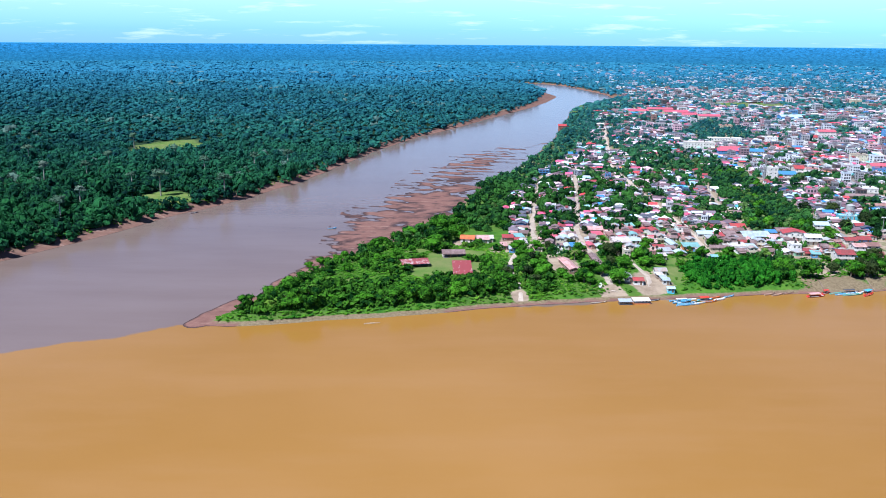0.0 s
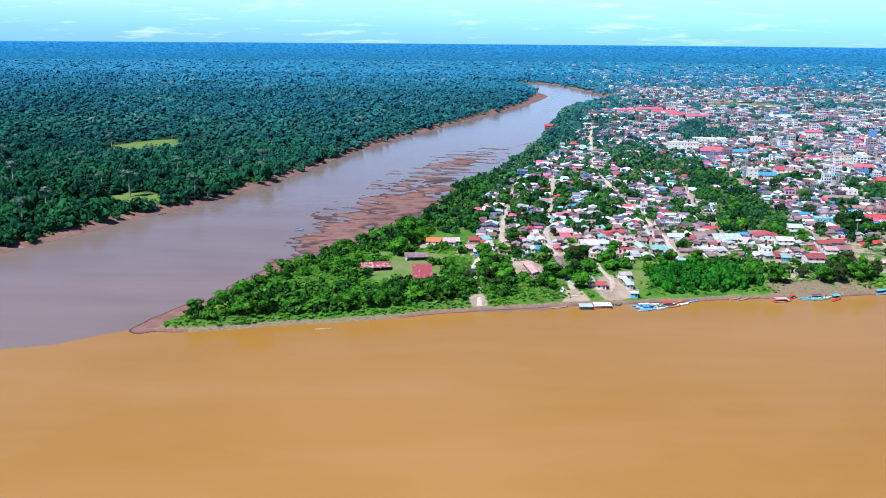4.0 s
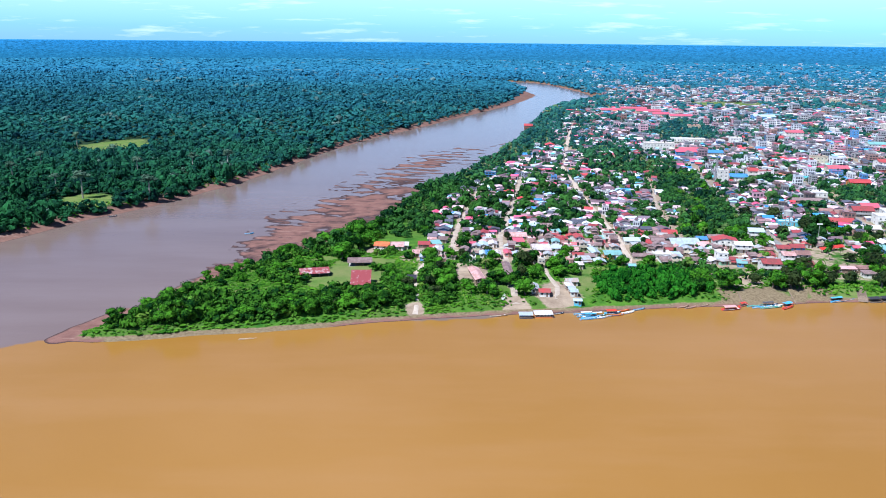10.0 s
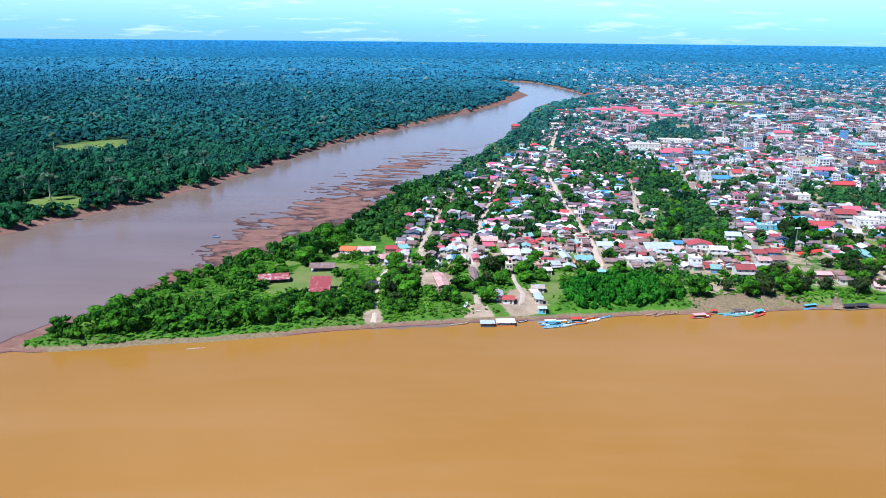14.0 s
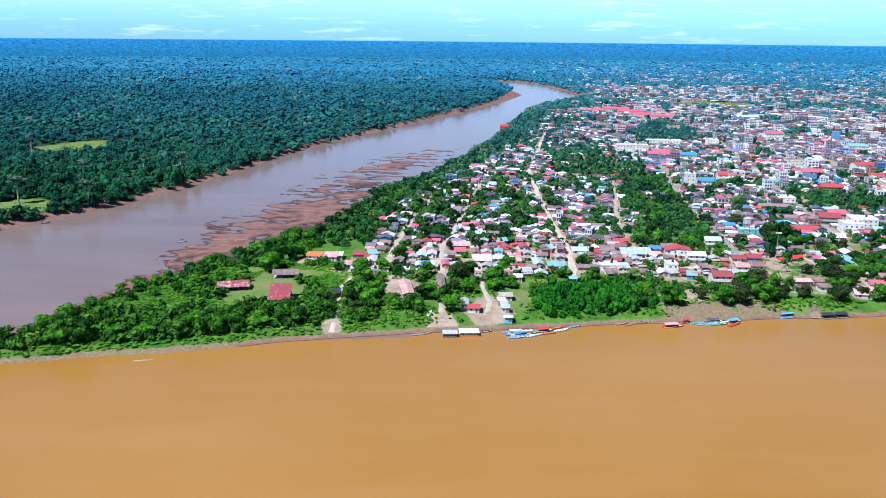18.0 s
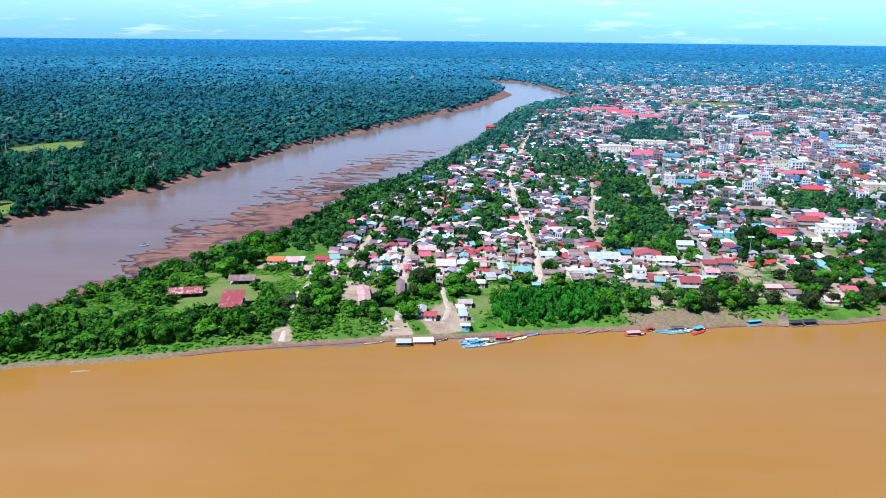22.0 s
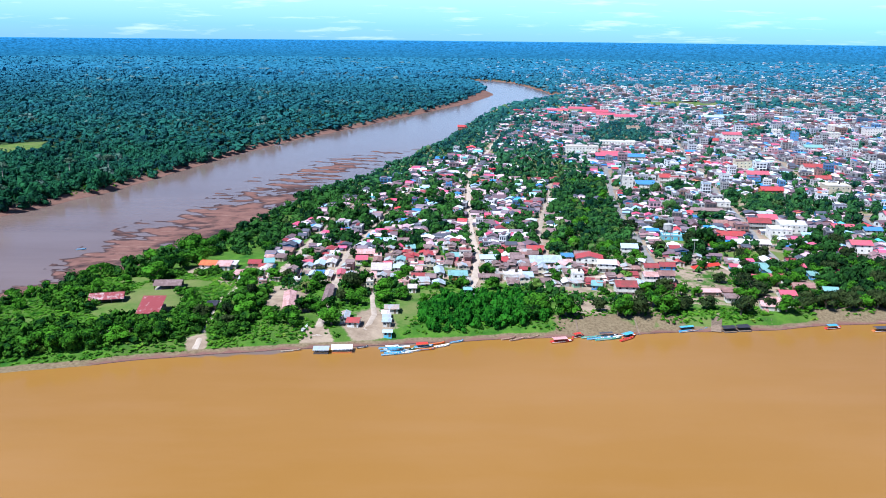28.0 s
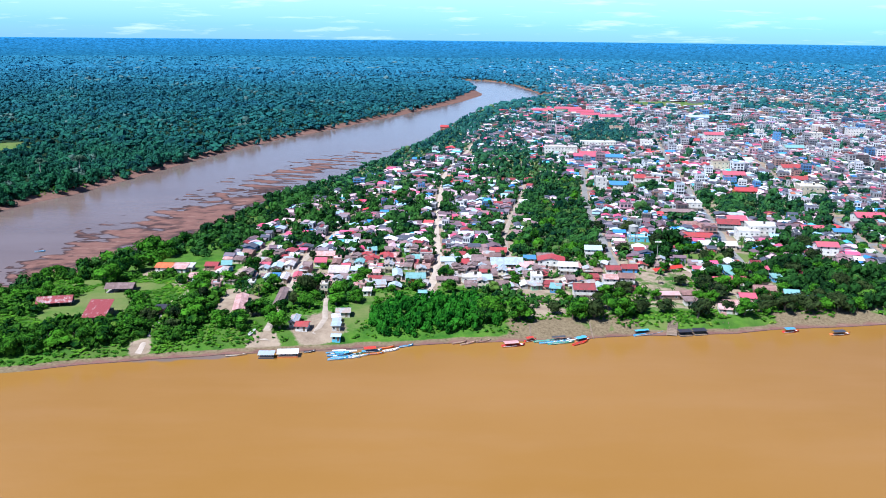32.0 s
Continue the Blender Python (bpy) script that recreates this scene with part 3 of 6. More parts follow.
def merged(parts):
    vs, fs, n = [], [], 0
    for v, f in parts:
        vs.append(np.asarray(v, float))
        fs.append(np.asarray(f) + n)
        n += len(v)
    return np.concatenate(vs), np.concatenate(fs)


def scatter(kinds, pick, pos, width, tall, turn):
    """Copies of the kinds' meshes, laid out as one joined mesh; also which copy each point belongs to."""
    vs, fs, who, n = [], [], [], 0
    for k, (v, f) in enumerate(kinds):
        idx = np.nonzero(pick == k)[0]
        if not len(idx):
            continue
        c, s = np.cos(turn[idx])[:, None], np.sin(turn[idx])[:, None]
        w = width[idx][:, None]
        x = (v[None, :, 0] * c - v[None, :, 1] * s) * w + pos[idx, 0][:, None]
        y = (v[None, :, 0] * s + v[None, :, 1] * c) * w + pos[idx, 1][:, None]
        z = v[None, :, 2] * tall[idx][:, None] + pos[idx, 2][:, None]
        vs.append(np.stack([x, y, z], 2).reshape(-1, 3))
        fs.append((f[None] + (n + np.arange(len(idx)) * len(v))[:, None, None]).reshape(-1, 3))
        who.append(np.repeat(idx, len(v)))
        n += len(idx) * len(v)
    return np.concatenate(vs), np.concatenate(fs), np.concatenate(who)


def spread_points(rng, x0, x1, y0, y1, step):
    """A jittered grid of places."""
    xs, ys = np.meshgrid(np.arange(x0, x1, step), np.arange(y0, y1, step))
    p = np.stack([xs.ravel(), ys.ravel()], 1)
    return p + rng.uniform(-0.5, 0.5, p.shape) * step


def in_sight(p, margin=40.0):
    """Keeps the places that lie in the wedge of land in front of the flight."""
    x, y = p[:, 0], p[:, 1]
    return (x > -0.56 * y - margin) & (x - 165 < 0.56 * (y - 82) + margin) & (np.hypot(x - 80, y - 40) < 4830)


def woods(name, label, kinds, pts, mat, rng, width, tall, sink=0.15, tone=None, rounded=False):
    z = height(pts[:, 0], pts[:, 1])
    n = len(pts)
    w = width[0] + (width[1] - width[0]) * rng.rand(n) ** 1.6
    w = w * (0.75 + 0.5 * fuzz(pts[:, 0], pts[:, 1], 45, 2))
    t = w * rng.uniform(0.75, 1.15, n) * tall
    big = rng.rand(n) > 0.95
    t[big] *= 1.45
    w[big] *= 1.15
    pos = np.c_[pts, z - sink * t]
    v, f, who = scatter(kinds, rng.randint(0, len(kinds), n), pos, w, t, rng.uniform(0, 6.28, n))
    tint = rng.rand(n) if tone is None else np.clip(tone + rng.uniform(-0.3, 0.3, n), 0, 1)
    # how much painted haze each tree gets, growing with y
    haze_share = np.clip((pts[:, 1] - 650) / 2250 + (fuzz(pts[:, 0], pts[:, 1], 300, 3) - 0.5) * 0.25, 0, 1)
    ob = new(name, tri_mesh(name, v, f, mat, {"tint": tint[who], "painted_haze": haze_share[who]}, round_off=rounded))
    return tagged(ob, label, "forest", kind="stuff")



def dome(rng):
    """A low crown for the far forest: two uneven rings and a top."""
    a = np.arange(5) / 5 * 6.283 + rng.uniform(0, 1)
    low, mid = rng.uniform(0.40, 0.60, 5), rng.uniform(0.26, 0.44, 5)
    v = np.concatenate([np.stack([low * np.cos(a), low * np.sin(a), np.zeros(5)], 1), np.stack([mid * np.cos(a + 0.5), mid * np.sin(a + 0.5), rng.uniform(0.5, 0.95, 5)], 1), [[0.05, 0, 1.0]]])
    f = []
    for i in range(5):
        j = (i + 1) % 5
        f += [(i, j, j + 5), (i, j + 5, i + 5), (i + 5, j + 5, 10)]
    return v, np.array(f)

# ---- places that stand out ----
SHORE_TREES = [
    (-72, 476, 0.9), (-66, 484, 0.9), (-58, 498, 0.95), (-50, 510, 1.0), (-42, 522, 1.0), (-34, 536, 1.1), (-26, 548, 1.1), (-18, 560, 1.2), (-8, 568, 1.3), (2, 560, 1.2), (6, 590, 1.3), (-2, 545, 1.0),
    (-78, 468, 0.8), (-62, 490, 0.8), (-46, 516, 0.9), (-30, 541, 1.0),
]
# x, y, width, depth, storeys, roof, wall, shape
LANDMARKS = [
    (340, 1500, 34, 22, 2, "pink", "white", "gable"), (385, 1530, 44, 24, 2, "pink", "cream", "gable"), (398, 1475, 40, 24, 2, "pink", "cream", "gable"), (428, 1385, 34, 24, 2, "pink", "white", "gable"),
    (400, 1420, 36, 26, 2, "pink", "white", "gable"), (440, 1450, 16, 30, 3, "pink", "white", "cross"),
    (178, 1262, 16, 12, 2, "red", "brick", "gable"), (296, 985, 34, 14, 3, "white", "white", "flat"), (318, 940, 30, 14, 2, "pink", "blue", "gable"), (338, 935, 26, 14, 2, "blue", "white", "gable"),
    (297, 762, 8, 8, 4, "white", "white", "flat"), (433, 884, 15, 11, 3, "brown", "cream", "flat"),
]
EMERGENT = [(-262, 710, 1.35), (-275, 636, 1.40), (-314, 745, 1.45), (-230, 685, 1.50), (-179, 690, 1.35), (-338, 715, 1.40), (-319, 809, 1.45), (-184, 827, 1.50), (-220, 781, 1.35), (-262, 572, 1.40), (-153, 836, 1.45), (-274, 868, 1.50), (-346, 953, 1.35), (-420, 860, 1.40)]
LANDMARKS += [
    (326, 955, 30, 14, 2, "pink", "white", "gable"),
    (290, 996, 8, 10, 2, "blue", "blue", "gable"),
    (401, 1042, 13, 10, 3, "white", "white", "flat"),
    (313, 770, 15, 12, 2, "blue", "white", "gable"),
    (338, 805, 9, 12, 2, "red", "white", "gable"),
    (427, 829, 19, 14, 2, "pink", "cream", "gable"),
    (500, 1117, 22, 14, 3, "pink", "white", "gable"),
    (576, 1170, 10, 10, 3, "white", "white", "flat"),
    (538, 1042, 9, 10, 3, "white", "white", "flat"),
    (575, 1110, 7, 10, 4, "grey", "blue", "flat"),
    (683, 1234, 19, 14, 3, "white", "white", "flat"),
    (561, 1026, 20, 14, 2, "teal", "white", "gable"),
    (501, 874, 27, 16, 2, "red", "white", "gable"),
    (482, 825, 18, 12, 1, "red", "brick", "gable"),
    (351, 694, 12, 12, 2, "white", "white", "flat"),
    (348, 800, 13, 12, 2, "maroon", "white", "flat"),
    (560, 1386, 33, 24, 2, "sky", "blue", "gable"),
]
LANDMARKS += [
    (596, 1444, 24, 20, 1, "teal", "white", "gable"),
    (719, 1689, 40, 30, 1, "sky", "white", "gable"),
    (838, 1753, 19, 16, 3, "white", "cream", "flat"),
    (430, 1027, 14, 14, 2, "white", "white", "flat"),
    (404, 1225, 16, 14, 2, "maroon", "cream", "flat"),
    (463, 1079, 17, 12, 2, "red", "white", "gable"),
    (408, 745, 17, 10, 2, "red", "orange", "gable"),
    (363, 635, 12, 10, 2, "pink", "grey", "gable"),
    (349, 1058, 40, 10, 2, "white", "white", "flat"),
    (417, 808, 10, 8, 2, "red", "blue", "flat"),
    (461, 749, 19, 14, 3, "white", "cream", "flat"),
    (632, 1137, 18, 12, 3, "white", "white", "flat"),
    (700, 1171, 23, 12, 4, "blue", "white", "flat"),
    (459, 650, 19, 14, 2, "pink", "white", "gable"),
    (360, 605, 13, 12, 2, "white", "white", "flat"),
]
# more shore and garden trees
SHORE_TREES += [(45, 450, 1.17), (55, 445, 1.16), (45, 499, 1.16), (65, 523, 1.07), (80, 489, 1.00), (82, 455, 1.20), (76, 438, 1.20), (88, 451, 0.91), (95, 438, 1.14), (92, 460, 1.07), (98, 490, 1.00), (104, 495, 1.16), (104, 465, 0.95), (122, 502, 1.17), (125, 475, 1.20), (116, 470, 0.96), (136, 471, 0.60), (141, 491, 0.72), (155, 492, 1.01), (169, 515, 1.06), (170, 492, 1.01), (192, 493, 1.01), (205, 516, 0.91), (186, 449, 1.05), (192, 454, 1.06), (202, 454, 2.05), (190, 456, 1.3), (218, 461, 1.15), (227, 455, 1.65), (237, 457, 1.55), (250, 459, 1.5)]
SHORE_TREES += [(260, 463, 1.3), (271.5, 466, 1.15), (286, 456, 1.45), (291, 507, 0.84), (257, 570, 1.20), (267, 617, 1.20), (287, 618, 1.20), (307, 586, 1.20), (308, 572, 1.20), (298, 586, 1.20), (272, 563, 1.17), (259, 495, 1.02), (248, 490, 0.86), (302, 497, 1.17), (312, 532, 0.95), (303, 486, 1.15), (303, 467, 0.82), (309, 457, 1.18), (336, 520, 1.20), (360, 559, 1.20), (319, 551, 1.15), (332, 558, 1.00), (-94, 391, 0.95), (-87, 395, 1.0), (-73, 389, 1.45), (-66, 392, 1.5), (-65, 406, 1.35), (-78, 417, 1.25), (-73, 433, 1.1), (-87, 410, 1.2), (-52, 399, 0.8), (-45, 404, 0.75), (-23, 400, 1.0), (-15, 404, 0.95), (7, 416, 1.35), (16, 419, 1.4), (24, 422, 1.4), (33, 430, 1.2), (-65, 422, 0.8)]
SHORE_TREES += [(-61, 450, 0.8), (-53, 458, 0.85), (-44, 465, 0.8), (-36, 475, 0.9), (-27, 485, 0.85), (-18, 500, 0.95), (-11, 514, 1.0), (-3, 530, 1.1),
                (53, 454, 1.20), (48, 482, 1.20), (57, 504, 1.20), (-8, 524, 1.75), (-7, 560, 1.75), (5, 539, 1.75), (-10, 502, 1.23), (16, 477, 1.47), (26, 464, 1.57), (31, 448, 1.38), (330, 461, 1.20), (342, 466, 1.20), (350, 462, 1.20), (357, 458, 1.20), (367, 458, 1.20), (371, 498, 1.20), (378, 489, 1.20), (380, 553, 1.20), (385, 579, 1.20), (318, 449, 1.12), (321, 465, 1.14), (316, 474, 0.79), (355, 523, 1.18), (395, 508, 1.20), (339, 529, 1.08)]
SHORE_TREES += [(325, 517, 0.87), (-38, 402, 0.8), (-30, 405, 0.9), (-14, 407, 1.1), (-8, 409, 1.2), (-1, 412, 1.25), (-20, 416, 0.9), (0, 421, 1.15), (9, 427, 1.1), (-10, 418, 1.0)]

# ---- where trees and houses stand ----
BELT = np.array([(205, 610), (213, 556), (236, 546), (254, 531), (262, 565), (260, 580), (271, 628), (277, 684), (275, 740), (288, 820), (288, 950), (282, 1040),
                 (242, 1064), (206, 965), (190, 832), (228, 822), (250, 818), (241, 728), (229, 640), (224, 612)], float)
SCHOOL_WOOD = np.array([(323, 1068), (366, 1071), (406, 1101), (436, 1266), (403, 1340), (338, 1190)], float)
GROVE = np.array([(134, 441), (142, 435), (165, 438), (186, 444), (196, 452), (194, 470), (186, 484), (160, 478), (142, 474), (134, 460)], float)
EAST_RIM = np.array([(345, 470), (520, 492), (700, 520), (700, 560), (520, 545), (400, 540), (366, 548), (352, 540), (348, 505)], float)


PLAZA = (398, 712)


def on_east(x, y):
    return inside(LAND_EAST, x, y)


def town_share(x, y):
    """How likely a plot holds a house."""
    bank = np.minimum(reach(EAST, x, y), reach(NEAR, x, y))
    village = np.clip((bank - np.interp(y, [500, 560, 700, 1000], [10, 22, 34, 40])) / 10, 0, 1) * (y > 496) * (x > 46)
    share = village * np.interp(y, [480, 620, 720, 1000, 1500, 2200, 3200, 4400], [0.88, 0.78, 0.55, 0.44, 0.48, 0.40, 0.20, 0.1])
    city = np.clip((x - (262 + np.maximum(y - 800, 0) * 0.12)) / 20, 0, 1) * (y > 560)
    share = np.maximum(share, city * np.interp(y, [560, 1400, 2000, 2600, 3400, 4300], [0.84, 0.80, 0.66, 0.55, 0.40, 0.25]))
    share = np.where((fuzz(x, y, 150, 3) > np.where(x < 262, 0.6, 0.60)) & (y > np.where(x < 262, 640, 1000)), share * 0.2, share)
    share = np.where(inside(BELT, x, y) & (fuzz(x, y, 34, 3) < 0.36), 0.55, np.where(inside(BELT, x, y), 0, share))
    share = np.where(inside(SCHOOL_WOOD, x, y) | inside(EAST_RIM, x, y) | inside(GROVE, x, y), 0, share)
    share = np.where((meadow(x, y) > 0.3) | ~on_east(x, y), 0, share)
    share = np.where((x > 345) & (x < 400) & (y < 545), share * 0.25, share)
    share = np.where(np.hypot((x - 290) / 25, (y - 513) / 24) < 1, 0, share)
    share = np.where(np.hypot((x - PLAZA[0]) / 42, (y - PLAZA[1]) / 34) < 1, 0, share)
    return np.where((x < 230) & (y > 1900), share * 0.0, share)


# ---- forest, west bank ----
rng = np.random.RandomState(11)
NEAR_KINDS = [crown(rng, rng.randint(5, 8), 12, 0.8, 0.1) for _ in range(10)]
MID_KINDS = [crown(rng, rng.randint(3, 5), 3, 0.7, 0.13, 0.6) for _ in range(14)]
FAR_KINDS = [crown(rng, 2, 1, 0.65, 0.16, 0.6) for _ in range(12)]


def wild(pts, y0, y1):
    x, y = pts[:, 0], pts[:, 1]
    d = shore(x, y)
    keep = in_sight(pts) & (d > np.where(west_of_river(x, y), beach(y) - 5, 5)) & (y >= y0) & (y < y1) & (meadow(x, y) < 0.45)
    return pts[keep]


def west_only(p):
    return p[inside(LAND_WEST, p[:, 0], p[:, 1])]


p = west_only(wild(spread_points(rng, -620, -60, 380, 1000, 8.2), 300, 1000))
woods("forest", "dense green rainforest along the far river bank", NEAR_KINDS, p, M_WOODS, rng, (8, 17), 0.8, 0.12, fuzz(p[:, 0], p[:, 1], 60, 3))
p = west_only(wild(spread_points(rng, -1350, 300, 1000, 2100, 11.6), 1000, 2100))
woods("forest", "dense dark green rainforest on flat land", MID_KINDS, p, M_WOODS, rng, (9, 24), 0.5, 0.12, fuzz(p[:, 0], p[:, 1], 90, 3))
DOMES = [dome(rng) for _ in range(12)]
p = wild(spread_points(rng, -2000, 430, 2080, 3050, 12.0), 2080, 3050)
woods("forest", "rainforest far away on flat land, painted haze-blue", FAR_KINDS, p, M_WOODS, rng, (10, 25), 0.5, 0.15, fuzz(p[:, 0], p[:, 1], 140, 3))
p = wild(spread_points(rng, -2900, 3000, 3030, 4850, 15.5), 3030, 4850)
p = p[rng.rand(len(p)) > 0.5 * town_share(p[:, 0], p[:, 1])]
woods("forest", "rainforest near the horizon, painted haze-blue", DOMES, p, M_WOODS, rng, (12, 34), 0.30, 0.15, fuzz(p[:, 0], p[:, 1], 220, 3))

# ---- houses ----


class Shape:
    """Collects the faces of one part."""

    def __init__(self):
        self.v, self.f = [], []

    def solid(self, low, high):
        """A prism between two rings of points."""
        n, k = len(self.v), len(low)
        self.v += [*low, *high]
        self.f += [tuple(n + i for i in range(k))[::-1], tuple(n + k + i for i in range(k))]
        self.f += [(n + i, n + (i + 1) % k, n + k + (i + 1) % k, n + k + i) for i in range(k)]
        return self

    def pane(self, corners):
        n = len(self.v)
        self.v += corners
        self.f.append((n, n + 1, n + 2, n + 3))
        return self

    def box(self, x0, x1, y0, y1, z0, z1):
        ring = [(x0, y0), (x1, y0), (x1, y1), (x0, y1)]
        return self.solid([(*p, z0) for p in ring], [(*p, z1) for p in ring])

    def slab(self, a, b, c, d, thick):
        """A sloping plate with corners a to d, hanging down by its thickness."""
        return self.solid([(p[0], p[1], p[2] - thick) for p in (a, b, c, d)], [a, b, c, d])

    def rod(self, x, y, z0, z1, r, sides=8, top=None):
        top = r if top is None else top
        ring = [(math.cos(i / sides * 6.2832), math.sin(i / sides * 6.2832)) for i in range(sides)]
        return self.solid([(x + c * r, y + s * r, z0) for c, s in ring], [(x + c * top, y + s * top, z1) for c, s in ring])

    def beam(self, a, b, w):
        """A square bar from a to b."""
        a, b = Vector(a), Vector(b)
        d = (b - a).normalized()
        u = d.cross(Vector((0, 0, 1)) if abs(d.z) < 0.9 else Vector((1, 0, 0))).normalized() * w / 2
        t = d.cross(u).normalized() * w / 2
        ring = [u + t, u - t, -u - t, -u + t]
        return self.solid([tuple(a + r) for r in ring], [tuple(b + r) for r in ring])

    def mesh(self, name, mat):
        me = bpy.data.meshes.new(name)
        me.from_pydata(self.v, [], self.f)
        me.materials.append(mat)
        return me


def part(name, shape, mat, parent, label=""):
    me = shape if isinstance(shape, bpy.types.Mesh) else shape.mesh(name, mat)
    ob = new(name, me)
    ob.parent = parent
    return tagged(ob, label)


def opening(parent, name, mesh_cache, w, h, x, y, z, turn=0):
    """A window or a door set in a wall: frame with a pane as its own piece."""
    key = (name, w, h)
    if key not in mesh_cache:
        t = 0.12
        fr = Shape().box(-w / 2, -w / 2 + t, -0.06, 0.1, 0, h).box(w / 2 - t, w / 2, -0.06, 0.1, 0, h)
        fr.box(-w / 2 + t, w / 2 - t, -0.06, 0.1, h - t, h)
        if name == "window":
            fr.box(-w / 2 + t, w / 2 - t, -0.09, 0.1, 0, t)
        pane = Shape().box(-w / 2 + t, w / 2 - t, -0.02, 0.08, t if name == "window" else 0, h - t)
        mesh_cache[key] = (fr.mesh(name, M_WOOD if name == "door" else WALLS["white"]), pane.mesh("pane", M_GLASS if name == "window" else M_WOOD))
    a, b = mesh_cache[key]
    ob = part(name, a, None, parent)
    ob.matrix_local = pose(x, y, z, 0, 0, turn)
    part("pane" if name == "window" else "leaf", b, None, ob)


CACHE = {}


def house(x, y, w, d, h, roof, wall, kind="gable", turn=0.0, floors=1, label="", rise=0.0, porch=False, name="house", category="house"):
    """A house at its plot's middle; w along x, d along y before turning; h: a storey's height."""
    base = new(name)
    base.matrix_world = pose(x, y, ht(x, y) - 0.1, 0, 0, turn)
    top = h * floors
    hw, hd = w / 2, d / 2
    rise = rise or min(w, d) * 0.17
    body = Shape()
    if kind == "open":
        for px in np.linspace(-hw + 0.2, hw - 0.2, max(3, int(w / 4) + 1)):
            for py in (-hd + 0.2, hd - 0.2):
                part("post", Shape().box(px - 0.12, px + 0.12, py - 0.12, py + 0.12, -0.3, top), M_WOOD, base)
        part("floor_slab", Shape().box(-hw, hw, -hd, hd, -0.5, 0.15), M_CEMENT, base)
        part("back_wall", Shape().box(-hw + 0.3, hw - 0.3, hd - 0.7, hd - 0.45, 0.15, top * 0.9), WALLS[wall], base)
    else:
        body.box(-hw, hw, -hd, hd, -1.0, top)
        if kind in ("gable", "cross"):
            if kind == "gable":
                tri = [(-hw + 0.02, -hd, top), (-hw + 0.02, hd, top), (-hw + 0.02, 0, top + rise - 0.15)]
                body.solid(tri, [(hw - 0.02, q[1], q[2]) for q in tri])
            else:
                tri = [(-hw, -hd + 0.02, top), (hw, -hd + 0.02, top), (0, -hd + 0.02, top + rise - 0.15)]
                body.solid(tri[::-1], [(q[0], hd - 0.02, q[2]) for q in tri[::-1]])
        part("wall", body, WALLS[wall], base)
    o, t = 0.55, 0.12
    if kind in ("gable", "open"):
        drop = rise * o / hd
        part("roof", Shape().slab((-hw - o, -hd - o, top - drop), (hw + o, -hd - o, top - drop), (hw + o, 0, top + rise), (-hw - o, 0, top + rise), t), ROOFS[roof], base)
        part("roof", Shape().slab((-hw - o, 0, top + rise), (hw + o, 0, top + rise), (hw + o, hd + o, top - drop), (-hw - o, hd + o, top - drop), t), ROOFS[roof], base)
        part("ridge_cap", Shape().box(-hw - o, hw + o, -0.18, 0.18, top + rise - 0.06, top + rise + 0.06), ROOFS[roof], base)
    elif kind == "cross":
        drop = rise * o / hw
        part("roof", Shape().slab((-hw - o, -hd - o, top - drop), (0, -hd - o, top + rise), (0, hd + o, top + rise), (-hw - o, hd + o, top - drop), t), ROOFS[roof], base)
        part("roof", Shape().slab((0, -hd - o, top + rise), (hw + o, -hd - o, top - drop), (hw + o, hd + o, top - drop), (0, hd + o, top + rise), t), ROOFS[roof], base)
        part("ridge_cap", Shape().box(-0.18, 0.18, -hd - o, hd + o, top + rise - 0.06, top + rise + 0.06), ROOFS[roof], base)
    elif kind == "lean":
        part("roof", Shape().slab((-hw - o, -hd - o, top + 0.12), (hw + o, -hd - o, top + 0.12), (hw + o, hd + o, top + rise), (-hw - o, hd + o, top + rise), t), ROOFS[roof], base)
    else:
        r = Shape().box(-hw - 0.15, hw + 0.15, -hd - 0.15, hd + 0.15, top, top + 0.2)
        part("roof", r, ROOFS[roof] if roof in ROOFS else M_CEMENT, base)
        q = Shape()
        for a in ((-hw - 0.15, hw + 0.15, -hd - 0.15, -hd + 0.05), (-hw - 0.15, hw + 0.15, hd - 0.05, hd + 0.15), (-hw - 0.15, -hw + 0.05, -hd + 0.05, hd - 0.05), (hw - 0.05, hw + 0.15, -hd + 0.05, hd - 0.05)):
            q.box(*a, top + 0.2, top + 0.75)
        part("parapet", q, WALLS[wall], base)
        part("water_tank", Shape().rod(hw * 0.4, hd * 0.4, top + 0.2, top + 1.7, 0.7, 10).rod(hw * 0.4, hd * 0.4, top + 1.7, top + 2.0, 0.7, 10, 0.25), M_DARK, base)
    if kind != "open":
        n = max(2, int(w / 3.2))
        for fl in range(floors):
            for i in range(n):
                px = -hw + (i + 0.5) * w / n
                if fl == 0 and i == n // 2:
                    opening(base, "door", CACHE, 1.0, 2.1, px, -hd, 0.1)
                else:
                    opening(base, "window", CACHE, 1.3, 1.2, px, -hd, fl * h + 1.0)
            opening(base, "window", CACHE, 1.3, 1.2, -hw, 0, fl * h + 1.0, -90)
        if floors > 1:
            part("balcony", Shape().box(-hw, hw, -hd - 1.0, -hd - 0.1, h - 0.15, h).box(-hw, hw, -hd - 1.0, -hd - 0.9, h, h + 0.9), WALLS[wall], base)
        if porch:
            part("porch_roof", Shape().slab((-hw, -hd - 2.2, top - 0.7), (hw, -hd - 2.2, top - 0.7), (hw, -hd - 0.1, top - 0.25), (-hw, -hd - 0.1, top - 0.25), 0.1), ROOFS[roof], base)
            for px in (-hw + 0.2, hw - 0.2):
                part("porch_post", Shape().box(px - 0.08, px + 0.08, -hd - 2.1, -hd - 1.94, -0.3, top - 0.8), M_WOOD, base)
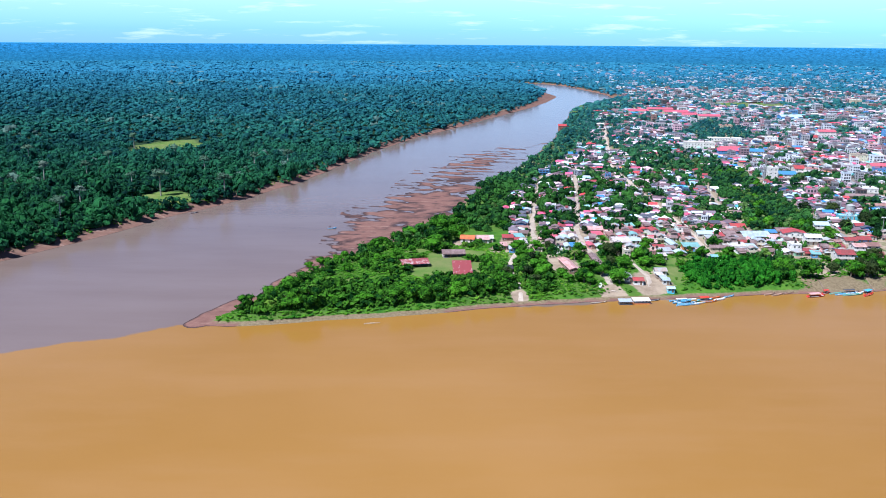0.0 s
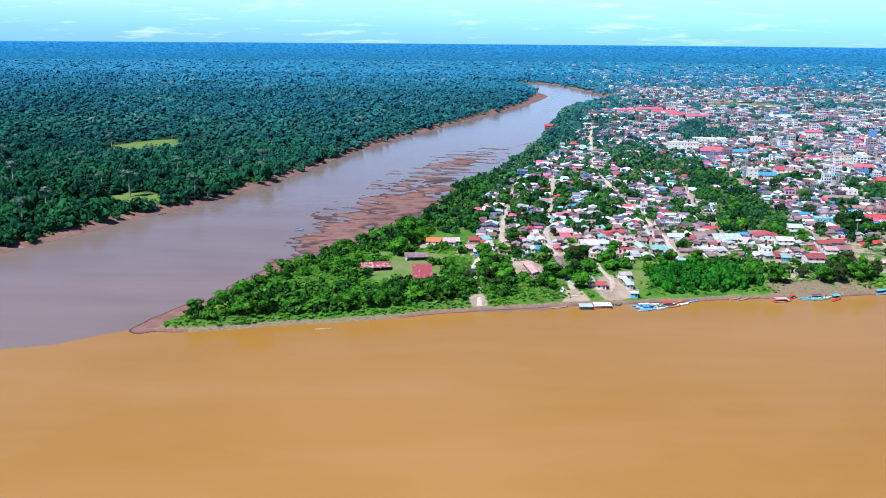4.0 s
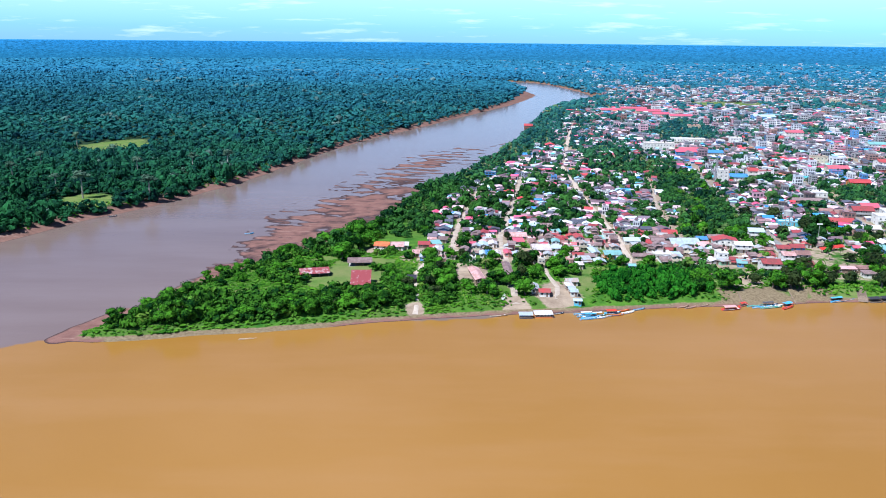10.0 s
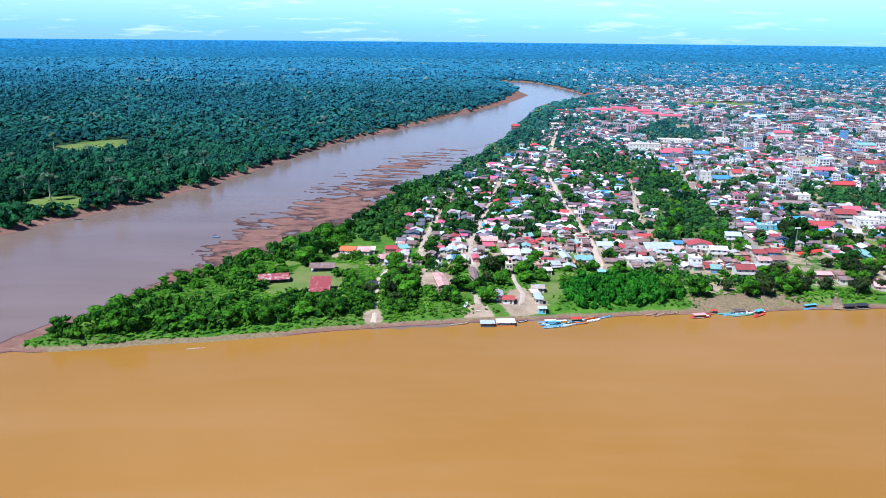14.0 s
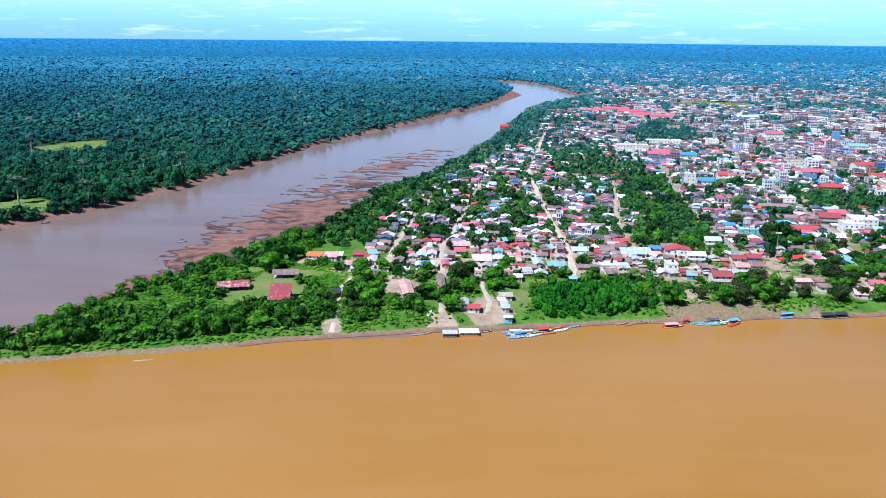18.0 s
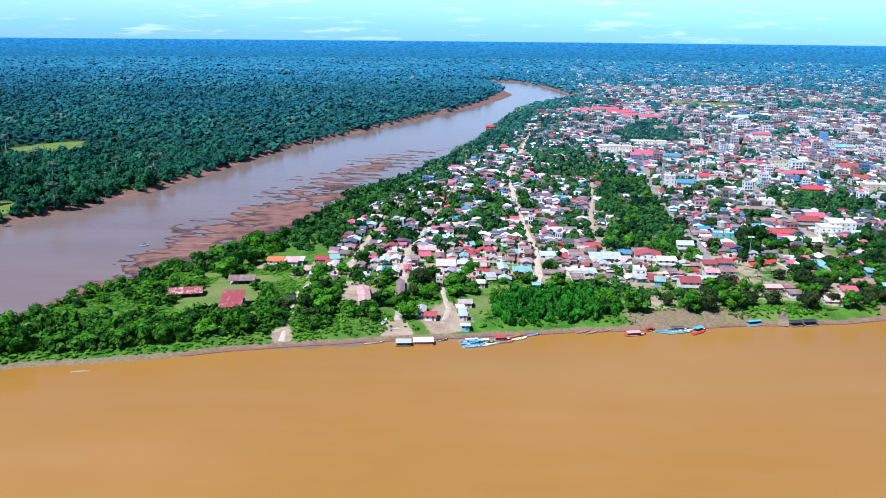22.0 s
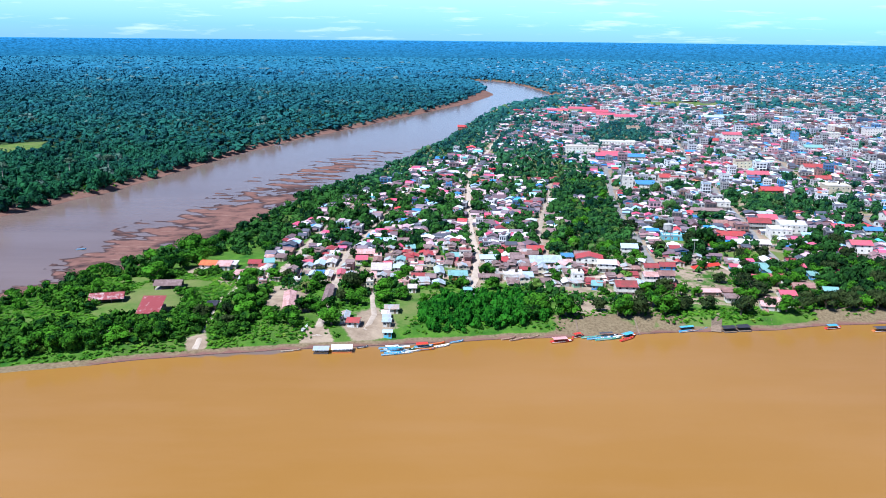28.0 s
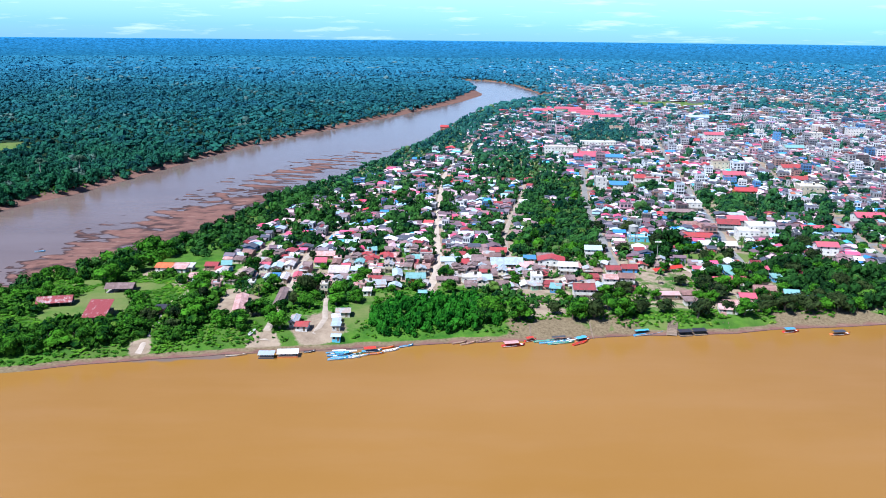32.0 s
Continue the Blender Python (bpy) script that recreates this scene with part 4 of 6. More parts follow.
    words = {"gable": "gabled", "cross": "gabled", "lean": "lean-to", "flat": "flat-roofed", "open": "open-sided"}[kind]
    return tagged(base, label or f"{wall} walled {words} house with a {roof} {'slab' if kind == 'flat' else 'sheet'} roof", category, "town houses" if name == "house" else "")


# houses that stand out, by place: x, y, w, d, roof, wall, kind, turn, floors
KNOWN = [
    (-16, 468, 15, 10, "worn", "board", "open", 14, 1),
    (11, 450, 9.5, 14, "worn", "board", "lean", 3, 1),
]
KNOWN += [
    (36.9, 459.1, 4.3, 7, "black", "board", "gable", 0, 1),
    (104.9, 438.9, 5.1, 6.5, "red", "white", "gable", -4, 1),
    (100.5, 444.8, 3.5, 10, "grey", "grey", "cross", 0, 1),
    (89, 475.9, 3.5, 26, "brown", "board", "cross", 2, 1),
    (71.7, 465.9, 5.1, 24, "blush", "board", "cross", 8, 1),
    (70.3, 497.5, 3.5, 5, "white", "white", "flat", 0, 1),
    (108.6, 487.5, 3.5, 6, "white", "cream", "flat", 0, 2),
    (121, 456.6, 6, 6, "grey", "white", "gable", 3, 1),
    (120.6, 431, 3.5, 2.8, "sky", "aqua", "gable", 0, 1),
    (91.3, 511.4, 3.5, 9, "pink", "pink", "cross", 3, 1),
    (96.8, 507, 4.6, 9, "grey", "white", "cross", 3, 1),
    (76.9, 508.2, 3.5, 8, "sky", "white", "cross", 0, 1),
    (80.4, 507.6, 3.5, 9, "blue", "blue", "lean", 0, 1),
    (85.2, 507.7, 3.5, 11, "white", "cream", "cross", 0, 1),
    (118.6, 448.5, 3.2, 3.6, "white", "board", "lean", 6, 1),
    (119.4, 443.4, 3.0, 3.2, "grey", "board", "lean", 2, 1),
    (119.8, 438.4, 3.4, 3.4, "sky", "white", "lean", -3, 1),
]
KNOWN += [
    (70.9, 531.9, 4.6, 8, "pink", "white", "gable", 0, 1),
    (77.8, 528.9, 5.2, 9, "sky", "white", "cross", 0, 1),
    (83.8, 532.4, 4.6, 8, "white", "white", "cross", 0, 1),
    (83.2, 553.3, 4.5, 8, "white", "pink", "gable", 0, 1),
    (37.7, 508, 3.5, 8, "blush", "pink", "lean", 0, 1),
    (43.6, 501.3, 6, 8, "grey", "blue", "gable", -3, 1),
    (41.8, 532.1, 6.5, 8, "maroon", "board", "gable", 0, 1),
    (50.1, 517, 5, 9, "white", "white", "cross", 0, 1),
    (24.2, 532, 5.2, 9, "brown", "board", "gable", 5, 1),
    (30.1, 528.7, 4.2, 7, "white", "white", "lean", 0, 1),
    (55.2, 561.1, 5.6, 9, "rust", "board", "gable", -6, 1),
    (16.4, 532.2, 8.6, 9, "orange", "white", "gable", -6, 1),
    (25.9, 526.3, 7.1, 8, "blush", "white", "lean", 0, 1),
    (6.5, 491.1, 12.9, 9, "brown", "board", "open", 5, 1),
]
KNOWN += [
    (100.8, 553, 10.2, 9, "blush", "brick", "gable", 2, 1),
    (100, 537.5, 6, 7, "pink", "white", "lean", 3, 1),
    (113.3, 572.9, 5.8, 8, "sky", "blue", "gable", 0, 2),
    (123.8, 581.1, 10.9, 9, "brown", "white", "gable", 0, 1),
    (108.8, 535.8, 4, 8, "rust", "board", "cross", 0, 1),
    (112.1, 519.1, 10.1, 9, "white", "white", "lean", 2, 1),
    (121.5, 523.8, 5.8, 8, "sky", "white", "gable", 0, 1),
    (137.2, 541.2, 4.7, 9, "red", "white", "cross", 4, 2),
    (143.4, 542.2, 4.4, 8, "rust", "brick", "gable", 0, 1),
    (152.3, 547, 4.1, 9, "teal", "white", "lean", 0, 1),
    (158.1, 550.6, 6.9, 8, "maroon", "white", "flat", 0, 2),
    (132.2, 507.7, 6.5, 8, "maroon", "blue", "gable", 2, 1),
    (138.7, 506.8, 5, 8, "brown", "board", "gable", 0, 1),
    (143.2, 517.5, 4.4, 13, "sky", "white", "cross", 4, 1),
]
KNOWN += [
    (153.1, 510.2, 9.7, 7, "teal", "orange", "lean", 0, 1),
    (156.2, 529.9, 7.8, 8, "rust", "white", "gable", 0, 1),
    (129.8, 486.6, 3.8, 5, "white", "white", "lean", 0, 1),
    (157.2, 477.8, 3.5, 4, "teal", "white", "gable", 0, 2),
    (161.6, 478.4, 4.3, 5, "white", "white", "lean", 0, 1),
    (202.8, 541, 17.4, 13, "sky", "grey", "open", 3, 1),
    (216.6, 550.6, 6.2, 9, "blue", "white", "gable", 0, 1),
    (226, 553.6, 9, 9, "brown", "brick", "gable", 0, 1),
    (179.3, 538.3, 5, 8, "red", "pink", "lean", 0, 1),
    (187.6, 545.1, 7.5, 8, "brown", "brick", "gable", 0, 1),
    (200, 565.1, 9.2, 9, "red", "brick", "gable", -5, 1),
    (171.7, 544.4, 10.4, 8, "sky", "white", "gable", 2, 1),
    (182.5, 512.7, 10, 10, "white", "white", "flat", 0, 1),
    (190.5, 509.7, 4.4, 8, "sky", "white", "lean", 0, 1),
]
KNOWN += [
    (197.7, 501, 5.8, 8, "brown", "white", "gable", 0, 1),
    (215.8, 507.2, 5.6, 8, "white", "white", "flat", 0, 2),
    (175.3, 514.3, 4.1, 9, "grey", "white", "flat", 0, 1),
    (169.4, 507.9, 10.6, 6, "brown", "cream", "gable", 0, 1),
    (227.5, 538.3, 14.3, 10, "red", "white", "cross", -8, 2),
    (235.1, 527.7, 9.8, 8, "white", "white", "gable", -5, 2),
    (254.7, 561.5, 9.2, 9, "sky", "white", "gable", -5, 2),
    (237.2, 488.3, 10.1, 10, "maroon", "white", "gable", -3, 2),
    (253.7, 505.6, 6.8, 9, "blush", "white", "gable", -3, 2),
    (262.3, 507, 7.8, 9, "rust", "white", "gable", -3, 2),
    (260.1, 529.9, 7.3, 8, "maroon", "white", "gable", -3, 1),
    (269.3, 531.4, 7.9, 8, "maroon", "blue", "gable", -3, 1),
    (291.4, 597.5, 15.9, 7, "sky", "aqua", "flat", -4, 1),
    (329.2, 605.3, 17.2, 10, "red", "white", "gable", -6, 1),
]
KNOWN += [
    (334.8, 584.6, 22, 9, "white", "cream", "gable", -6, 1),
    (306.8, 600.8, 11.5, 9, "orange", "brick", "gable", -4, 1),
    (370.6, 612.3, 16.3, 14, "white", "white", "flat", -8, 3),
    (361.5, 581.4, 12.2, 9, "grey", "board", "gable", -8, 1),
    (312.3, 511, 6.3, 7, "pink", "green", "gable", -5, 1),
    (321.4, 511.8, 8.9, 8, "pink", "white", "gable", -6, 1),
    (322.2, 534, 6.4, 7, "teal", "white", "gable", -5, 1),
    (317.4, 484.3, 7.4, 9, "pink", "white", "gable", -6, 1),
    (302.7, 467.7, 8.5, 8, "blush", "white", "gable", -10, 1),
    (278.8, 485.6, 10.7, 4, "blush", "board", "lean", 0, 1),
    (289.9, 486.5, 7.8, 5, "rust", "board", "lean", 0, 1),
    (287.6, 477.4, 6.1, 5, "brown", "white", "lean", 0, 1),
    (421.9, 609.9, 10.6, 8, "blue", "white", "gable", -6, 2),
]
KNOWN += [
    (411, 627.6, 14, 9, "pink", "white", "gable", -6, 1),
    (356.1, 630.4, 14, 12, "maroon", "grey", "gable", -10, 2),
    (334.5, 677.8, 25.2, 8, "brown", "board", "gable", -6, 1),
    (330.5, 638.1, 14.2, 9, "rust", "brick", "gable", -6, 1),
    (344.7, 631.8, 14.8, 9, "rust", "brick", "gable", -6, 1),
    (356.7, 522.7, 6.9, 8, "maroon", "orange", "gable", -12, 1),
    (373.9, 668.1, 10.2, 8, "grey", "white", "gable", -6, 1),
    (309.1, 472.9, 12.4, 8, "blush", "white", "gable", -6, 1),
    (330.1, 496.3, 10.3, 8, "rust", "brick", "gable", -5, 1),
    (347.7, 480.8, 7.2, 8, "blue", "white", "gable", -6, 1),
    (341.9, 490.4, 6.8, 7, "teal", "board", "gable", -10, 1),
    (356.8, 526.4, 7.4, 9, "red", "cream", "gable", -10, 1),
    (339.7, 524.4, 4.9, 8, "pink", "white", "gable", -4, 2),
    (391.4, 563.3, 11.8, 10, "pink", "white", "gable", -8, 3),
]
KNOWN += [
    (399.1, 535.2, 11.4, 9, "sky", "white", "gable", -5, 1),
]
taken = []
for x, y, w, d, roof, wall, kind, turn, floors in KNOWN:
    house(x, y, w, d, 2.6, roof, wall, kind, turn, floors, rise=4.0 if (roof, kind) == ("worn", "lean") else 0.0)
    taken.append((x, y, (w + d) / 4))

taken += [(x, y, max(w, d) / 2) for x, y, w, d, *_ in LANDMARKS]
rng = np.random.RandomState(23)
PLOTS = np.concatenate([spread_points(rng, 40, 290, 490, 1300, 6.3), spread_points(rng, 290, 1000, 520, 1300, 7.4), spread_points(rng, 180, 2600, 1300, 2300, 12.0), spread_points(rng, 200, 2700, 2300, 4750, 26.0)])
PLOTS = PLOTS[in_sight(PLOTS, 15)]
ok = rng.rand(len(PLOTS)) < town_share(PLOTS[:, 0], PLOTS[:, 1])
ok &= road_gap(PLOTS[:, 0], PLOTS[:, 1]) > 2.6
ok &= shore(PLOTS[:, 0], PLOTS[:, 1]) > 14
for x, y, r in taken:
    ok &= np.hypot(PLOTS[:, 0] - x, PLOTS[:, 1] - y) > r + 2.9
PLOTS = PLOTS[ok]
PLOTS = PLOTS[np.argsort(PLOTS[:, 1] + 0.2 * np.abs(PLOTS[:, 0] - 160))]

ROOF_MIX = ["rust"] * 5 + ["brown"] * 5 + ["grey"] * 7 + ["blush"] * 7 + ["maroon"] * 3 + ["white"] * 6 + ["sky"] * 4 + ["pink"] * 2 + ["teal"] * 2 + ["red", "blue"]
WALL_MIX = ["white"] * 5 + ["cream"] * 3 + ["board"] * 3 + ["brick"] * 2 + ["blue", "pink", "grey", "green", "aqua"]
NEAREST = max(0, 262 - len(KNOWN))
protos = []
for k in range(34):
    kind = "flat" if k % 11 == 5 else ["gable", "cross", "gable", "lean", "cross"][k % 5]
    fl = 2 if rng.rand() < 0.12 else 1
    roof = rng.choice(ROOF_MIX) if kind != "flat" else rng.choice(["grey", "white"])
    protos.append((rng.uniform(3.9, 6.2), rng.uniform(5.0, 7.6), rng.uniform(2.1, 2.5), str(roof), str(rng.choice(WALL_MIX if kind != "flat" else ["cream", "grey", "brick", "pink"])), kind, fl, bool(rng.rand() < 0.4)))
made = {}
for x, y in PLOTS[:NEAREST]:
    k = rng.randint(len(protos))
    turn = rng.normal(-3, 8)
    if k not in made:
        w, d, h, roof, wall, kind, fl, porch = protos[k]
        made[k] = house(x, y, w, d, h, roof, wall, kind, turn, fl, porch=porch)
    else:
        copy_thing(made[k], pose(x, y, ht(x, y) - 0.1, 0, 0, turn))

ROOF_RGB = np.array([(0.27, 0.16, 0.17), (0.19, 0.15, 0.18), (0.52, 0.56, 0.66), (0.62, 0.42, 0.47), (0.26, 0.04, 0.05), (0.62, 0.05, 0.06), (0.68, 0.09, 0.19), (0.78, 0.80, 0.84), (0.34, 0.55, 0.74), (0.10, 0.42, 0.46), (0.05, 0.24, 0.62), (0.60, 0.20, 0.10), (0.075, 0.08, 0.11), (0.16, 0.10, 0.12)])
ROOF_ODDS = np.array([4.0, 4.5, 4.0, 5.0, 2.6, 1.0, 2.2, 4.6, 2.0, 0.8, 1.2, 0.3, 10, 8])
WALL_RGB = np.array([(0.80, 0.81, 0.83), (0.74, 0.72, 0.72), (0.22, 0.18, 0.17), (0.42, 0.24, 0.20), (0.09, 0.30, 0.62), (0.68, 0.42, 0.48), (0.40, 0.43, 0.50)])
WALL_ODDS = np.array([8, 3.5, 2.2, 1.8, 1.2, 2.0, 2.4])


def town_kinds():
    """Unit houses for the town behind: (places, triangles, 0 wall / 1 roof / 2 window)."""
    out = []
    for kind in ("gable", "cross", "flat", "tall"):
        s, tag = Shape(), []

        def mark(n0, t):
            tag.extend([t] * (len(s.f) - n0))

        n0 = len(s.f)
        s.box(-0.5, 0.5, -0.5, 0.5, -0.4, 1.0)
        mark(n0, 0)
        n0 = len(s.f)
        o = 0.56
        if kind == "gable":
            s.slab((-o, -o, 0.94), (o, -o, 0.94), (o, 0, 1.34), (-o, 0, 1.34), 0.04).slab((-o, 0, 1.34), (o, 0, 1.34), (o, o, 0.94), (-o, o, 0.94), 0.04)
            mark(n0, 1)
            n0 = len(s.f)
            s.solid([(-0.49, -0.48, 0.98), (-0.49, 0.48, 0.98), (-0.49, 0, 1.29)], [(0.49, -0.48, 0.98), (0.49, 0.48, 0.98), (0.49, 0, 1.29)])
            mark(n0, 0)
        elif kind == "cross":
            s.slab((-o, -o, 0.94), (0, -o, 1.34), (0, o, 1.34), (-o, o, 0.94), 0.04).slab((0, -o, 1.34), (o, -o, 0.94), (o, o, 0.94), (0, o, 1.34), 0.04)
            mark(n0, 1)
            n0 = len(s.f)
            s.solid([(-0.48, -0.49, 0.98), (0, -0.49, 1.29), (0.48, -0.49, 0.98)], [(-0.48, 0.49, 0.98), (0, 0.49, 1.29), (0.48, 0.49, 0.98)])
            mark(n0, 0)
        else:
            s.box(-0.52, 0.52, -0.52, 0.52, 1.0, 1.03)
            mark(n0, 1)
            n0 = len(s.f)
            s.box(0.12, 0.3, 0.1, 0.3, 1.03, 1.12)
            for a in ((-0.52, 0.52, -0.52, -0.49), (-0.52, 0.52, 0.49, 0.52), (-0.52, -0.49, -0.49, 0.49), (0.49, 0.52, -0.49, 0.49)):
                s.box(*a, 1.03, 1.10)
            mark(n0, 0)
        n0 = len(s.f)
        rows = {"gable": [(0.3, 0.75)], "cross": [(0.25, 0.72)], "flat": [(0.1, 0.42), (0.58, 0.88)], "tall": [(0.05, 0.2), (0.3, 0.45), (0.53, 0.68), (0.78, 0.92)]}[kind]
        for z0, z1 in rows:
            for c in (-0.3, 0.0, 0.3):
                s.pane([(c - 0.10, -0.506, z0), (c + 0.10, -0.506, z0), (c + 0.10, -0.506, z1), (c - 0.10, -0.506, z1)])
            s.pane([(-0.506, 0.15, z0), (-0.506, -0.15, z0), (-0.506, -0.15, z1), (-0.506, 0.15, z1)])
            s.pane([(0.506, -0.15, z0), (0.506, 0.15, z0), (0.506, 0.15, z1), (0.506, -0.15, z1)])
        mark(n0, 2)
        if kind in ("gable", "cross"):
            n0 = len(s.f)
            s.box(-0.46, 0.20, -0.86, -0.56, -0.4, 0.62)
            mark(n0, 4)
            n0 = len(s.f)
            s.slab((-0.52, -0.94, 0.60), (0.26, -0.94, 0.60), (0.26, -0.54, 0.80), (-0.52, -0.54, 0.80), 0.05)
            mark(n0, 3)
        else:
            n0 = len(s.f)
            s.box(-0.5, 0.5, -0.60, -0.51, 0.46, 0.50)
            mark(n0, 0)
            n0 = len(s.f)
            s.slab((-0.40, -0.30, 1.16), (0.05, -0.30, 1.16), (0.05, 0.40, 1.24), (-0.40, 0.40, 1.24), 0.03)
            mark(n0, 3)
        tri, lab = [], []
        for face, t in zip(s.f, tag):
            for i in range(1, len(face) - 1):
                tri.append((face[0], face[i], face[i + 1]))
                lab.append(t)
        out.append((np.array(s.v), np.array(tri), np.array(lab)))
    return out


def build_town(plots, name, label, size, rng):
    kinds = town_kinds()
    if size > 11:
        kinds = [(v, f[lab < 2], lab[lab < 2]) if i < 2 else (v, f, lab) for i, (v, f, lab) in enumerate(kinds)]
    n = len(plots)
    z = height(plots[:, 0], plots[:, 1])
    city = (plots[:, 0] > 300)
    pick = np.where(rng.rand(n) < np.where(city & (plots[:, 1] > 680), 0.24, 0.05), np.where((rng.rand(n) < 0.14) & city, 3, 2), rng.randint(0, 2, n))
    w, d = rng.uniform(0.55, 1.25, n) * size, rng.uniform(0.6, 1.3, n) * size
    h = np.array([2.4, 2.4, 4.6, 8.0])[pick] * rng.uniform(0.8, 1.45, n)
    roof = ROOF_RGB[rng.choice(len(ROOF_RGB), n, p=ROOF_ODDS / ROOF_ODDS.sum())] * rng.uniform(0.8, 1.15, (n, 1))
    roof = np.where((pick > 1)[:, None] & (rng.rand(n, 1) < 0.6), np.array([[0.62, 0.60, 0.58]]) * rng.uniform(0.6, 1.15, (n, 1)), roof)
    lean = ROOF_RGB[rng.choice(len(ROOF_RGB), n, p=ROOF_ODDS / ROOF_ODDS.sum())] * rng.uniform(0.7, 1.15, (n, 1))
    shed = WALL_RGB[rng.choice(len(WALL_RGB), n, p=WALL_ODDS / WALL_ODDS.sum())] * rng.uniform(0.25, 0.8, (n, 1))
    wall = WALL_RGB[rng.choice(len(WALL_RGB), n, p=WALL_ODDS / WALL_ODDS.sum())] * rng.uniform(0.30, 1.0, (n, 1))
    # farthest houses: pale blue of distance haze mixed into their paint
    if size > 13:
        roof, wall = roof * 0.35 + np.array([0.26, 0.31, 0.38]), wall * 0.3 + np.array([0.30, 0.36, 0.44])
    vs, fs, cs, off = [], [], [], 0
    turn = rng.normal(-0.08, 0.12, n)
    for i in range(n):
        v, f, lab = kinds[pick[i]]
        c, s = math.cos(turn[i]), math.sin(turn[i])
        x, y = v[:, 0] * w[i], v[:, 1] * d[i]
        vs.append(np.stack([x * c - y * s + plots[i, 0], x * s + y * c + plots[i, 1], v[:, 2] * h[i] + z[i]], 1))
        fs.append(f + off)
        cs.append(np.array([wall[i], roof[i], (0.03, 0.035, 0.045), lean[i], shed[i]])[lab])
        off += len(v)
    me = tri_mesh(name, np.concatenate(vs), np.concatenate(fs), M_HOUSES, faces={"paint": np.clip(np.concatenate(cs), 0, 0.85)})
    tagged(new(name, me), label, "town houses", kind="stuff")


REST = PLOTS[NEAREST:]
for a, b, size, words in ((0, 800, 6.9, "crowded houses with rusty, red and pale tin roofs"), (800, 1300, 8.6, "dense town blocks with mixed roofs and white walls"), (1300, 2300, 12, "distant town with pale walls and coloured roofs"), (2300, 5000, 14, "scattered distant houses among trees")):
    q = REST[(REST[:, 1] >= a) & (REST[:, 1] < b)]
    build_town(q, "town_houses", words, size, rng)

# ---- trees on the town side ----
rng = np.random.RandomState(5)


def tree_proto(kind):
    lab = {"broad": "leafy green broad tree with a rounded crown", "tall": "tall green tree with a pale trunk", "shade": "dark maroon-green shade tree with a dense crown", "palm": "slender palm with drooping green fronds", "emergent": "tall pale-trunked tree standing above the forest"}[kind]
    base = new("palm_tree" if kind == "palm" else "tree")
    if kind == "palm":
        part("trunk", tri_mesh("trunk", *stick([(0, 0, -0.4), (0.15, 0, 3.5), (0.45, 0.1, 7.2)], [0.24, 0.17, 0.13]), M_BARK), None, base)
        vs, fs = [], []
        for k in range(13):
            a, up = k / 13 * 6.283 + rng.uniform(-0.2, 0.2), rng.uniform(0.1, 1.1)
            c, s = math.cos(a), math.sin(a)
            pts = [(r, 7.2 + up * r * 0.9 - 0.27 * r * r) for r in (0, 0.9, 1.8, 2.7, 3.4)]
            n = len(vs)
            for (r, z), wd in zip(pts, (0.15, 0.5, 0.55, 0.4, 0.05)):
                vs += [(0.45 + c * r - s * wd, 0.1 + s * r + c * wd, z - 0.2), (0.45 + c * r, 0.1 + s * r, z), (0.45 + c * r + s * wd, 0.1 + s * r - c * wd, z - 0.2)]
            for i in range(4):
                for j in (0, 1):
                    q = n + i * 3 + j
                    fs += [(q, q + 1, q + 4), (q, q + 4, q + 3)]
        part("crown", tri_mesh("crown", vs, fs, M_PALM), None, base)
    else:
        tall = {"broad": 1.0, "shade": 1.0, "tall": 1.3, "emergent": 1.0}[kind]
        h = 11.0 if kind == "emergent" else 1.9 * tall
        limbs = [stick([(0, 0, -0.4), (0.1, 0.1, h), (0.0, 0.2, h + 3)], [0.42, 0.30, 0.12])]
        for k in range(4):
            a = k * 1.57 + rng.uniform(-0.4, 0.4)
            limbs.append(stick([(0.05, 0.05, h - 0.6), (math.cos(a) * 1.3, math.sin(a) * 1.3, h + 1.2), (math.cos(a) * 2.6, math.sin(a) * 2.6, h + 2.4)], [0.2, 0.13, 0.05], 5))
        part("trunk", tri_mesh("trunk", *merged(limbs), M_BARK if kind in ("broad", "shade") else M_PALE_BARK), None, base)
        v, f = crown(rng, rng.randint(9, 13) if kind != "emergent" else 6, 58, 0.8, 0.062, 0.5)
        v = v * ((8.6, 8.6, 5.8 * tall) if kind != "emergent" else (9.0, 9.0, 4.5)) + (0, 0, h - 1.2)
        part("crown", tri_mesh("crown", v, f, M_EMERGENT if kind == "emergent" else M_LEAF_DARK if kind == "shade" else M_LEAF), None, base)
    return tagged(base, lab, "palm tree" if kind == "palm" else "tree", "town trees")


TREES = {"shade": [tree_proto("shade") for _ in range(4)], "broad": [tree_proto("broad") for _ in range(7)], "tall": [tree_proto("tall") for _ in range(3)], "palm": [tree_proto("palm") for _ in range(3)], "emergent": [tree_proto("emergent") for _ in range(3)]}
fresh = {id(t): True for ts in TREES.values() for t in ts}


def plant(x, y, size=1.0, kind="broad"):
    if 200 < y < 480 and x < 400:
        y += max(0.0, 12.5 - float(shore(np.array([x]), np.array([y]))[0]))
    src = TREES[kind][rng.randint(len(TREES[kind]))]
    m = Matrix.LocRotScale((x, y, ht(x, y)), Euler((0, 0, rng.uniform(0, 6.28))), (size * rng.uniform(0.9, 1.1), size * rng.uniform(0.9, 1.1), size * rng.uniform(0.9, 1.1)))
    if fresh.pop(id(src), False):
        src.matrix_world = m
    else:
        copy_thing(src, m)


